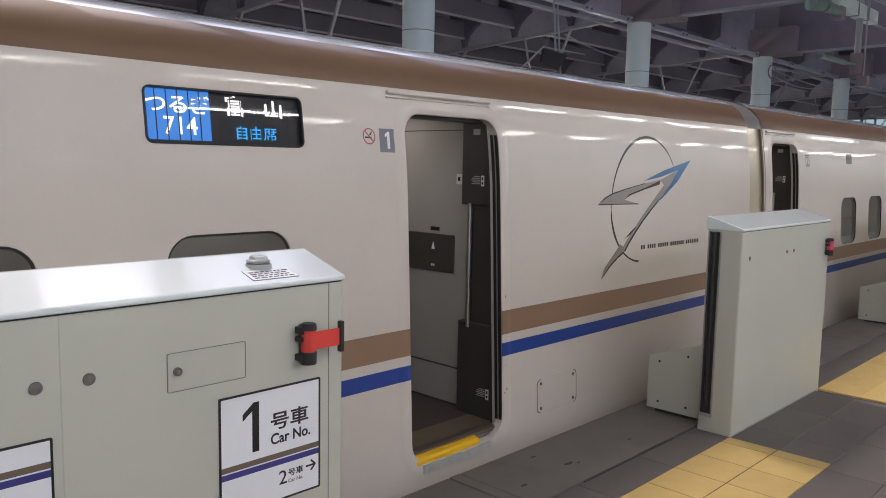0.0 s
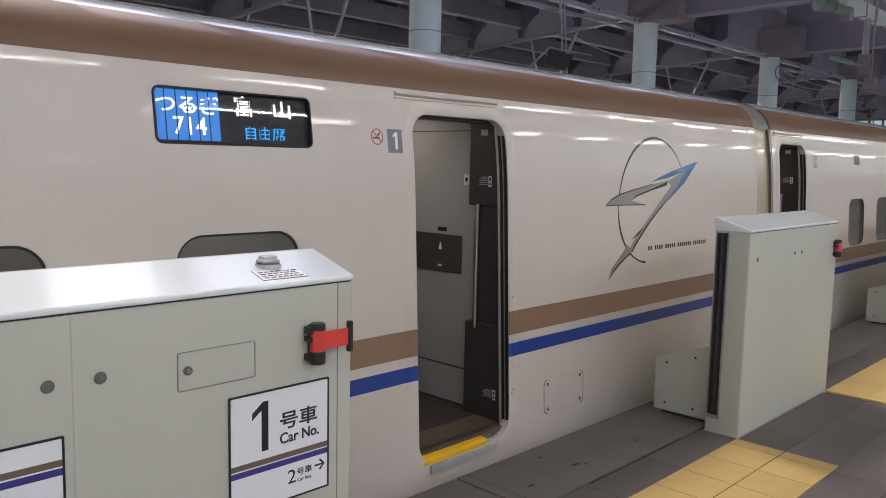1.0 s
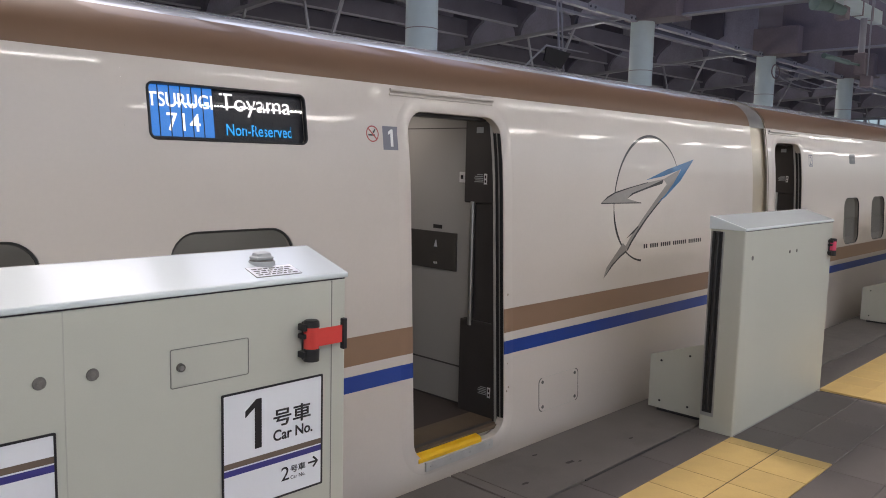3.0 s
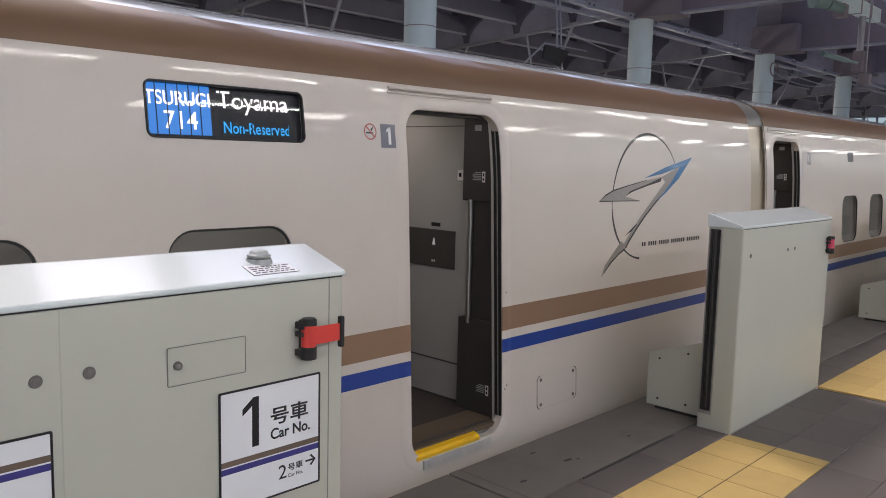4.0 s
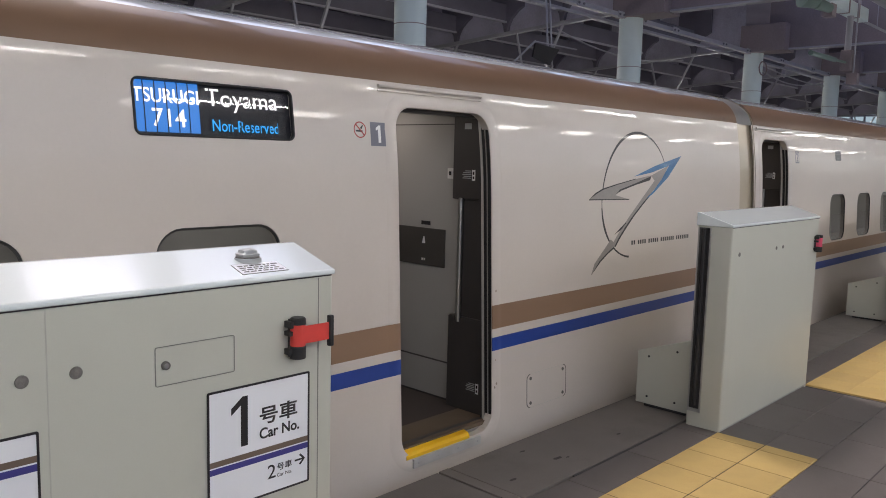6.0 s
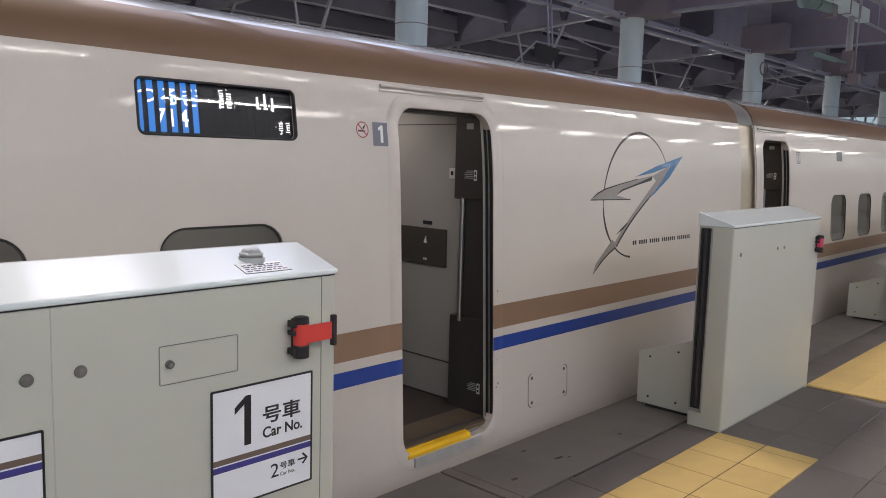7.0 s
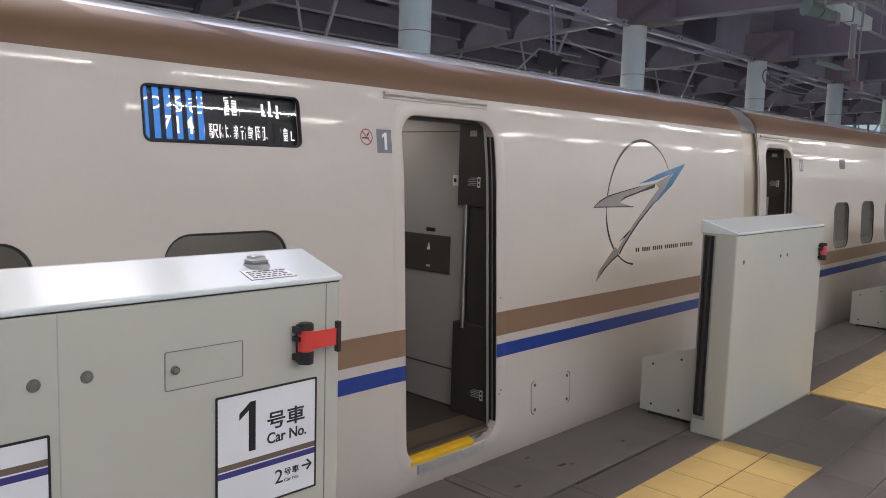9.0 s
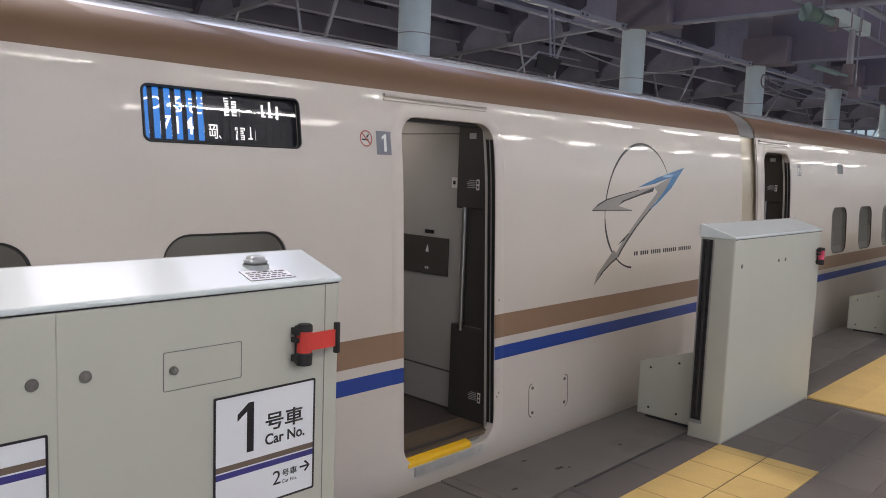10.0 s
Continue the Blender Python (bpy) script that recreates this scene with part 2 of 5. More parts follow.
def side_y(z):
    """The car's side: leaning in slightly, more so near the roof, and tucked in below."""
    return 2.96 + 0.046 * max(0.0, z) + 0.124 * max(0.0, z - 1.45) ** 2 + 0.05 * max(0.0, -0.25 - z) ** 2


def side_normal(z):
    d = (0.046 if z > 0 else 0.0) + 2 * 0.124 * max(0.0, z - 1.45)
    return Vector((0, -1, d)).normalized()


def on_side(x, z, out=0.0):
    return Vector((x, side_y(z), z)) + side_normal(z) * out


def rounded(x0, x1, z0, z1, r, n=7, m=14):
    """A rounded rectangle, corner by corner, with divided sides."""
    pts = []
    for cx, cz, a0, ex, ez in ((x1 - r, z0 + r, -90, x1, z1 - r), (x1 - r, z1 - r, 0, x0 + r, z1), (x0 + r, z1 - r, 90, x0, z0 + r), (x0 + r, z0 + r, 180, x1 - r, z0)):
        for i in range(n + 1):
            a = radians(a0 + 90 * i / n)
            pts.append((cx + r * math.cos(a), cz + r * math.sin(a)))
        lx, lz = pts[-1]
        for i in range(1, m):
            pts.append((lx + (ex - lx) * i / m, lz + (ez - lz) * i / m))
    return pts


def side_decal(loop, out=0.0012, grid=0.04):
    """A thin film that follows the car's side; loop in (x, z)."""
    bm = bmesh.new()
    bm.faces.new([bm.verts.new((p[0], 0, p[1])) for p in loop])
    zs = [p[1] for p in loop]
    z = min(zs) + grid
    while z < max(zs):
        bmesh.ops.bisect_plane(bm, geom=bm.verts[:] + bm.edges[:] + bm.faces[:], plane_co=(0, 0, z), plane_no=(0, 0, 1))
        z += grid
    bm.normal_update()
    for f in bm.faces:
        if f.normal.y > 0:
            f.normal_flip()
    for v in bm.verts:
        v.co = on_side(v.co.x, v.co.z, out)
    return bm


def ring_prism(loop_in, loop_out, y_of, lo, hi):
    """A frame between two (x, z) loops, from depth lo to hi behind the surface y_of(z)."""
    bm = bmesh.new()
    rows = []
    for loop, d in ((loop_in, lo), (loop_out, lo), (loop_out, hi), (loop_in, hi)):
        rows.append([bm.verts.new((x, y_of(z) + d, z)) for x, z in loop])
    k = len(loop_in)
    for r in range(4):
        a, b = rows[r], rows[(r + 1) % 4]
        for i in range(k):
            j = (i + 1) % k
            bm.faces.new((a[i], a[j], b[j], b[i]))
    bmesh.ops.recalc_face_normals(bm, faces=bm.faces)
    return bm


FONT_CACHE = {}


def lettering(text, x0, x1, z0, z1, y, depth=0.0008, keep=False, bold=0.0):
    """Letters in the built-in font, fitted to a rectangle that faces -y."""
    cu = bpy.data.curves.new("lettering", "FONT")
    cu.body, cu.size, cu.offset = text, 1.0, bold
    ob = bpy.data.objects.new("lettering", cu)
    scene.collection.objects.link(ob)
    deps = bpy.context.evaluated_depsgraph_get()
    me = bpy.data.meshes.new_from_object(ob.evaluated_get(deps))
    bpy.data.objects.remove(ob)
    bpy.data.curves.remove(cu)
    bm = bmesh.new()
    bm.from_mesh(me)
    bpy.data.meshes.remove(me)
    xs, ys = [v.co.x for v in bm.verts], [v.co.y for v in bm.verts]
    sx, sz = (x1 - x0) / (max(xs) - min(xs)), (z1 - z0) / (max(ys) - min(ys))
    if keep:
        sx = sz
    for v in bm.verts:
        v.co = Vector((x0 + (v.co.x - min(xs)) * sx, y, z0 + (v.co.y - min(ys)) * sz))
    got = bmesh.ops.extrude_face_region(bm, geom=bm.faces[:])
    bmesh.ops.translate(bm, verts=[g for g in got["geom"] if isinstance(g, bmesh.types.BMVert)], vec=(0, -depth, 0))
    bmesh.ops.recalc_face_normals(bm, faces=bm.faces)
    return bm


def to_side(bm, out=0.0014):
    """Lay flat lettering made at y = 0 onto the car's side."""
    for v in bm.verts:
        v.co = on_side(v.co.x, v.co.z, out - v.co.y)
    return bm


# ---- platform ----
EDGE_Y = 2.774
platform = thing("platform", (0, 0, 0), "grey paved station platform with a concrete edge strip", "platform", "", "structure")
part("slab", boxes((-30, 70, -9, 2.0, -0.5, -0.012), (-30, 70, 2.0, EDGE_Y - 0.52, -0.5, -0.012)), M_JOINT, platform)
part("edge_strip", boxes((-30, 3.100, EDGE_Y - 0.515, EDGE_Y, -0.45, 0.0), (3.192, 70, EDGE_Y - 0.515, EDGE_Y, -0.45, 0.0), bev=0.004), M_EDGE, platform, "worn concrete edge strip")
part("joint_cover", boxes((3.110, 3.182, EDGE_Y - 0.5, EDGE_Y - 0.002, -0.3, 0.003), bev=0.002), M_EDGE, platform, "grey joint cover strip")
part("groove", boxes((3.597, 4.57, 2.237, 2.252, -0.02, 0.0025), bev=0.002), M_BLACK, platform, "black slot in the paving")

for sx, sy, r in ((3.676, 2.649, 0.013), (3.744, 2.449, 0.022), (3.80, 2.42, 0.010), (3.32, 2.438, 0.016), (4.35, 2.42, 0.012)):
    b = bmesh.new()
    b.faces.new([b.verts.new((sx + r * (0.6 + 0.7 * random.random()) * math.cos(a * math.pi / 5) * 1.6, sy + r * (0.6 + 0.7 * random.random()) * math.sin(a * math.pi / 5) * 0.7, 0.0012)) for a in range(10)])
    part("stain", b, M_STAIN, platform)

track_bed = part("track_bed", boxes((-60, 120, EDGE_Y - 0.3, 10.4, -1.6, -1.35)), M_TRACK)
tagged(track_bed, "concrete slab track beside the platform", "track", "", "structure")
far_platform = part("far_platform", boxes((-60, 120, 10.4, 20, -1.5, 0.0)), M_EDGE)
tagged(far_platform, "opposite concrete platform across the tracks", "platform", "", "structure")


# ---- platform screen gates ----
def end_profile():
    """The gate's section across its length: (y, z)."""
    return [(2.0, -0.03), (2.0, 1.288), (2.225, 1.345), (2.225, -0.03)]


def platform_gate(x0, x1, label, slot_left, foot_left, seams=(), screws=()):
    g = thing("platform_gate", (x0, 2.0, 0), label, "platform gate", "platform screen gates")
    part("body", extrude_polygon(end_profile(), "x", x0 + 0.002, x1 - 0.002, 0.012, 4), M_GATE, g, "", True)
    cap = extrude_polygon([(1.995, 1.2865), (1.995, 1.303), (2.215, 1.370), (2.232, 1.370), (2.232, 1.2865)], "x", x0 - 0.004, x1 + 0.004, 0.006, 3)
    part("cap", cap, M_CAP, g, "glossy sloping cap, whitened for the sky it reflects")
    part("plinth", boxes((x0 + 0.012, x1 - 0.012, 1.9985, 2.227, 0.001, 0.010)), M_DULL, g)
    part("shadow_joint", boxes((x0 + 0.01, x1 - 0.01, 1.9985, 2.01, 1.283, 1.2875)), M_INK, g)
    if slot_left:
        part("slot_frame", boxes((x0 - 0.003, x0 + 0.01, 2.132, 2.142, 0.095, 1.275), (x0 - 0.003, x0 + 0.01, 2.208, 2.218, 0.095, 1.275),
                                 (x0 - 0.003, x0 + 0.01, 2.142, 2.208, 0.095, 0.118), bev=0.001), M_DULL, g, "thin metal slot frame")
        part("slot", boxes((x0 - 0.0015, x0 + 0.02, 2.142, 2.208, 0.118, 1.275)), M_BLACK, g, "black door slot")
        s = bmesh.new()
        rod(s, (x0 - 0.006, 2.172, 0.14), (x0 - 0.006, 2.172, 1.27), 0.013)
        rod(s, (x0 - 0.004, 2.195, 0.16), (x0 - 0.004, 2.195, 1.27), 0.008)
        part("rubber_seal", s, M_BLACK, g, "", True)
    if foot_left:
        # low end panel behind the gate, its top sloping down to the track
        c = extrude_polygon([(2.228, 0.018), (2.228, 0.535), (2.62, 0.395), (2.665, 0.38), (2.665, 0.018)], "x", x0 + 0.14, x0 + 0.175, 0.004)
        foot = part("foot_cover", c, M_GATE, g, "white steel end panel with a sloping top")
        part("foot_leg", boxes((x0 + 0.145, x0 + 0.17, 2.3, 2.6, 0.0, 0.019)), M_BLACK, g)
        for y, z in ((2.58, 0.352), (2.375, 0.42), (2.58, 0.072), (2.375, 0.072)):
            b = bmesh.new()
            rod(b, (x0 + 0.136, y, z), (x0 + 0.142, y, z), 0.008, seg=8)
            part("bolt", b, M_INK, foot)
    for sx in seams:
        part("seam", boxes((sx - 0.0015, sx + 0.0015, 1.9992, 2.004, 0.02, 1.281)), M_HAIR if sx > 1.5 else M_SEAM, g)
    for sx, sz, r in screws:
        s = bmesh.new()
        rod(s, (sx, 1.999, sz), (sx, 1.9955, sz), r, r * 0.92, 20)
        lock = part("lock", s, M_LOCK, g, "round steel lock cylinder")
        s = bmesh.new()
        rod(s, (sx, 1.996, sz), (sx, 1.9945, sz), r * 0.4, r * 0.4, 12)
        part("keyhole", s, M_LOCK, lock)
    return g


gate_near = platform_gate(-2.4, 1.765, "white steel platform gate housing with car signs", False, False,
                          (0.883, 1.704), ((0.825, 1.113, 0.0165), (0.951, 1.112, 0.0165)))
gate_mid = platform_gate(4.84, 6.40, "white steel platform gate housing with black door slot", True, True, (),
                         ((4.961, 1.116, 0.014), (5.567, 1.117, 0.012), (5.689, 1.117, 0.012)))
gate_far = platform_gate(9.50, 12.6, "distant white platform gate housing beside the train", True, True)
gate_last = platform_gate(15.7, 18.8, "distant white platform gate housing beside the train", True, True)

# hatch with lock on the near gate
hx0, hx1, hz0, hz1 = 1.158, 1.399, 1.033, 1.141
hatch = part("hatch", boxes((hx0 + 0.002, hx1 - 0.002, 1.9985, 2.003, hz0 + 0.002, hz1 - 0.002)), M_GATE, gate_near, "small access hatch")
outer, inner = rounded(hx0 - 0.001, hx1 + 0.001, hz0 - 0.001, hz1 + 0.001, 0.006, 4, 2), rounded(hx0 + 0.001, hx1 - 0.001, hz0 + 0.001, hz1 - 0.001, 0.005, 4, 2)
part("hatch_gap", ring_prism(inner, outer, lambda z: 1.998, 0, 0.006), M_HAIR, gate_near)
s = bmesh.new()
rod(s, (1.186, 1.999, 1.089), (1.186, 1.990, 1.089), 0.0125, 0.0115, 20)
hl = part("hatch_lock", s, M_LOCK, hatch, "round chrome lock", True)
s = bmesh.new()
rod(s, (1.186, 1.9905, 1.089), (1.186, 1.9885, 1.089), 0.0075, 0.007, 16)
part("lock_core", s, M_STEEL, hatch, "bright lock core")

# cap lamp and printed plate on the near gate
def cap_z(y):
    return 1.303 + (y - 1.995) * 0.3045


BX_, BY_ = 1.521, 2.118
cl = bmesh.new()
rod(cl, (BX_, BY_, cap_z(BY_) - 0.014), (BX_, BY_, cap_z(BY_) + 0.006), 0.043, 0.041, 24)
part("beacon_base", cl, M_LENS, gate_near, "", True)
cl = bmesh.new()
rod(cl, (BX_, BY_, cap_z(BY_) + 0.006), (BX_, BY_, cap_z(BY_) + 0.009), 0.037, 0.037, 24)
part("beacon_gasket", cl, M_LOCK, gate_near)
cl = boxes((BX_ - 0.033, BX_ + 0.033, BY_ - 0.026, BY_ + 0.026, cap_z(BY_) + 0.007, cap_z(BY_) + 0.033), bev=0.011)
for v in cl.verts:
    if v.co.z > cap_z(BY_) + 0.02:
        v.co.x, v.co.y = BX_ + (v.co.x - BX_) * 0.78, BY_ + (v.co.y - BY_) * 0.78
part("beacon_lens", cl, M_LENS, gate_near, "pale plastic signal lens", True)


def on_cap(bm):
    for v in bm.verts:
        v.co = Vector((v.co.x, v.co.z, cap_z(v.co.z) + 0.0012 - v.co.y))
    return bm


part("plate_edge", on_cap(boxes((1.4425, 1.6045, -0.0006, 0.001, 2.0205, 2.0865))), M_LOCK, gate_near)
plate = part("printed_plate", on_cap(boxes((1.444, 1.603, -0.001, 0.001, 2.022, 2.085))), M_PLATE, gate_near, "small printed notice plate")
for i in range(4):
    z = 2.030 + i * 0.0125
    u = 1.455
    while u < 1.585:
        w = random.uniform(0.008, 0.022)
        part("text_bar", on_cap(boxes((u, min(u + w, 1.595), -0.0018, 0.0, z, z + 0.0045))), M_BIN, plate)
        u += w + 0.006


# car number signs on the near gate
def car_sign(x0, x1, z0, z1, lettered):
    y = 1.9985
    s = thing("car_sign", (x0, y, z0), "white car number sign with dark frame, stripes", "sign", "gate signs")
    part("frame", ring_prism(rounded(x0 + 0.006, x1 - 0.006, z0 + 0.006, z1 - 0.006, 0.003, 3, 1), rounded(x0, x1, z0, z1, 0.005, 3, 1), lambda z: y - 0.0035, 0, 0.0035), M_INK, s)
    part("panel", boxes((x0 + 0.005, x1 - 0.005, y - 0.002, y, z0 + 0.005, z1 - 0.005)), M_PLATE, s)
    w, h = x1 - x0, z1 - z0
    zb = z0 + (0.375 if lettered else 0.79) * h
    part("brown_band", boxes((x0 + 0.006, x1 - 0.006, y - 0.0026, y - 0.002, zb, zb + 0.047 * h)), M_SBROWN, s)
    part("violet_band", boxes((x0 + 0.006, x1 - 0.006, y - 0.0026, y - 0.002, zb - 0.062 * h, zb - 0.012 * h)), M_SPURPLE, s)
    if lettered:
        yt = y - 0.0021
        part("lettering", extrude_polygon([(x0 + w * a, z0 + h * b) for a, b in ((0.305, 0.49), (0.305, 0.84), (0.215, 0.77), (0.215, 0.825), (0.32, 0.91), (0.37, 0.91), (0.37, 0.49))], "y", yt - 0.0007, yt), M_INK, s, "bold black numeral 1")
        part("lettering", lettering("号車", x0 + w * 0.485, x0 + w * 0.87, z0 + h * 0.625, z0 + h * 0.78, yt, bold=0.018), M_INK, s)
        part("lettering", lettering("Car No.", x0 + w * 0.485, x0 + w * 0.89, z0 + h * 0.505, z0 + h * 0.60, yt, bold=0.02), M_INK, s)
        part("lettering", lettering("2", x0 + w * 0.565, x0 + w * 0.645, z0 + h * 0.135, z0 + h * 0.255, yt), M_INK, s)
        part("lettering", lettering("号車", x0 + w * 0.66, x0 + w * 0.815, z0 + h * 0.185, z0 + h * 0.25, yt, bold=0.012), M_INK, s)
        part("lettering", lettering("Car No.", x0 + w * 0.66, x0 + w * 0.815, z0 + h * 0.13, z0 + h * 0.162, yt), M_INK, s)
        zc = z0 + h * 0.225
        ar = extrude_polygon([(x0 + w * a, zc + h * b) for a, b in ((0.845, 0.008), (0.845, -0.008), (0.925, -0.008), (0.89, -0.042), (0.908, -0.05), (0.955, 0.0), (0.908, 0.05), (0.89, 0.042), (0.925, 0.008))], "y", yt - 0.0007, yt)
        part("arrow", ar, M_INK, s)
    return s


car_sign(1.309, 1.668, 0.622, 0.985, True)
car_sign(0.50, 0.858, 0.622, 0.985, False)


# belt barriers
def belt_barrier(x, z, belt, label, pulled=True):
    y = 1.975
    b = thing("belt_barrier", (x, 2.0, z), label, "belt barrier", "belt barriers")
    m = bmesh.new()
    rod(m, (x, y, z - 0.062), (x, y, z - 0.026), 0.0245, 0.0255, 20)
    rod(m, (x, y, z - 0.026), (x, y, z - 0.022), 0.0255, 0.024, 20)
    part("reel_base", m, M_BLACK, b, "", True)
    m = bmesh.new()
    rod(m, (x, y, z - 0.022), (x, y, z + 0.045), 0.0238, None, 20)
    part("belt_roll", m, belt, b, "rolled belt", True)
    m = bmesh.new()
    rod(m, (x, y, z + 0.045), (x, y, z + 0.062), 0.0255, 0.0245, 20)
    rod(m, (x, y, z + 0.062), (x, y, z + 0.066), 0.0245, 0.02, 20)
    part("reel_top", m, M_BLACK, b, "", True)
    part("bracket", boxes((x - 0.034, x - 0.018, y - 0.006, 2.0, z - 0.05, z - 0.03), (x - 0.034, x - 0.018, y - 0.006, 2.0, z + 0.01, z + 0.025), (x - 0.034, x - 0.022, y - 0.01, 2.0, z + 0.035, z + 0.056),
                          (x - 0.02, x + 0.02, 1.990, 2.0, z - 0.06, z + 0.06), bev=0.002), M_BLACK, b)
    if not pulled:
        return b
    part("belt", boxes((x + 0.003, x + 0.105, y - 0.0238, y - 0.0218, z - 0.014, z + 0.041)), belt, b, "pulled-out belt end")
    part("end_clip", boxes((x + 0.102, x + 0.118, y - 0.030, y - 0.012, z - 0.037, z + 0.062), bev=0.003), M_BLACK, b)
    return b


belt_barrier(1.607, 1.104, M_RED, "red retractable belt barrier on black reel")
belt_barrier(6.345, 1.100, M_PINK, "pinkish red belt barrier rolled up on black reel", False)


# ---- train ----
DOOR = (3.018, 3.776, 0.03, 1.925)
DOOR2 = (7.8977, 8.5895, 0.03, 1.922)
SIGN = (1.612, 2.368, 1.728, 1.953)
WIN_Z = (0.805, 1.3503)


def side_shell(bm, x0, x1, holes, z0=-0.75, z1=2.05, steps=44):
    """The platform side of a car, with rounded holes (x0, x1, z0, z1, r, column start, column end)."""
    def quad_strip(xa, xb, za, zb):
        n = max(1, round((zb - za) / (z1 - z0) * steps))
        rows = [(bm.verts.new(on_side(xa, za + (zb - za) * i / n)), bm.verts.new(on_side(xb, za + (zb - za) * i / n))) for i in range(n + 1)]
        for a, b in zip(rows, rows[1:]):
            bm.faces.new((a[0], a[1], b[1], b[0]))

    columns = {}
    for h in holes:
        columns.setdefault((h[5], h[6]), []).append(h)
    x = x0
    for xa, xb in sorted(columns):
        quad_strip(x, xa, z0, z1)
        z = z0
        for hx0, hx1, hz0, hz1, r, _, _ in sorted(columns[(xa, xb)], key=lambda h: h[2]):
            za, zb = hz0 - 0.07, hz1 + 0.07
            quad_strip(xa, xb, z, za)
            loop = rounded(hx0, hx1, hz0, hz1, r)
            cx, cz, hw, hh = (hx0 + hx1) / 2, (hz0 + hz1) / 2, (hx1 - hx0) / 2, (hz1 - hz0) / 2
            outer = []
            for p in loop:
                u, v = (p[0] - cx) / hw, (p[1] - cz) / hh
                k = max(abs(u), abs(v))
                outer.append((u / k, v / k))
            for su in (-1, 1):
                for sv in (-1, 1):
                    i = min(range(len(outer)), key=lambda i: abs(outer[i][0] - su) + abs(outer[i][1] - sv))
                    outer[i] = (su, sv)
            ocx, ocz, ohw, ohh = (xa + xb) / 2, (za + zb) / 2, (xb - xa) / 2, (zb - za) / 2
            outer = [(ocx + u * ohw, ocz + v * ohh) for u, v in outer]
            rings = []
            for k in (0, 0.34, 0.67, 1):
                rings.append([bm.verts.new(on_side(p[0] + (q[0] - p[0]) * k, p[1] + (q[1] - p[1]) * k)) for p, q in zip(loop, outer)])
            for a, b in zip(rings, rings[1:]):
                for i in range(len(a)):
                    j = (i + 1) % len(a)
                    bm.faces.new((a[i], b[i], b[j], a[j]))
            back = [bm.verts.new((p[0], side_y(p[1]) + 0.05, p[1])) for p in loop]
            front = [bm.verts.new(v.co) for v in rings[0]]
            for i in range(len(back)):
                j = (i + 1) % len(back)
                bm.faces.new((front[i], front[j], back[j], back[i]))
            z = zb
        quad_strip(xa, xb, z, z1)
        x = xb
    quad_strip(x, x1, z0, z1)


def bez(p, t):
    s = 1 - t
    return tuple(s ** 3 * a + 3 * s * s * t * b + 3 * s * t * t * c + t ** 3 * d for a, b, c, d in zip(*p))


SHOULDER = [bez(((3.0988, 2.05), (3.145, 2.285), (3.40, 2.345), (3.95, 2.405)), i / 26) for i in range(27)]
ROOF_AT = 10


def sweep(points, x0, x1):
    bm = bmesh.new()
    rows = [(bm.verts.new((x0, *p)), bm.verts.new((x1, *p))) for p in points]
    for a, b in zip(rows, rows[1:]):
        bm.faces.new((a[0], a[1], b[1], b[0]))
    return bm


def true_normals(ob):
    """Smooth shading by the side's own curve, so that patches meet without seams."""
    me = ob.data
    me.shade_smooth()
    me.normals_split_custom_set([tuple(side_normal(me.vertices[me.loops[k].vertex_index].co.z)) if p.normal.y < -0.9 else tuple(p.normal)
                                 for p in me.polygons for k in p.loop_indices])


def stripe(x0, x1, z0, z1):
    return side_decal([(x0, z0), (x1, z0), (x1, z1), (x0, z1)], 0.0024)


def rim(loop_of, offsets):
    """A rounded moulding round an opening: rows of (outward offset, proud)."""
    bm = bmesh.new()
    rows = []
    for off, proud in offsets:
        rows.append([bm.verts.new(on_side(x, z, proud)) for x, z in loop_of(off)])
    for a, b in zip(rows, rows[1:]):
        for i in range(len(a)):
            j = (i + 1) % len(a)
            bm.faces.new((a[i], b[i], b[j], a[j]))
    return bm


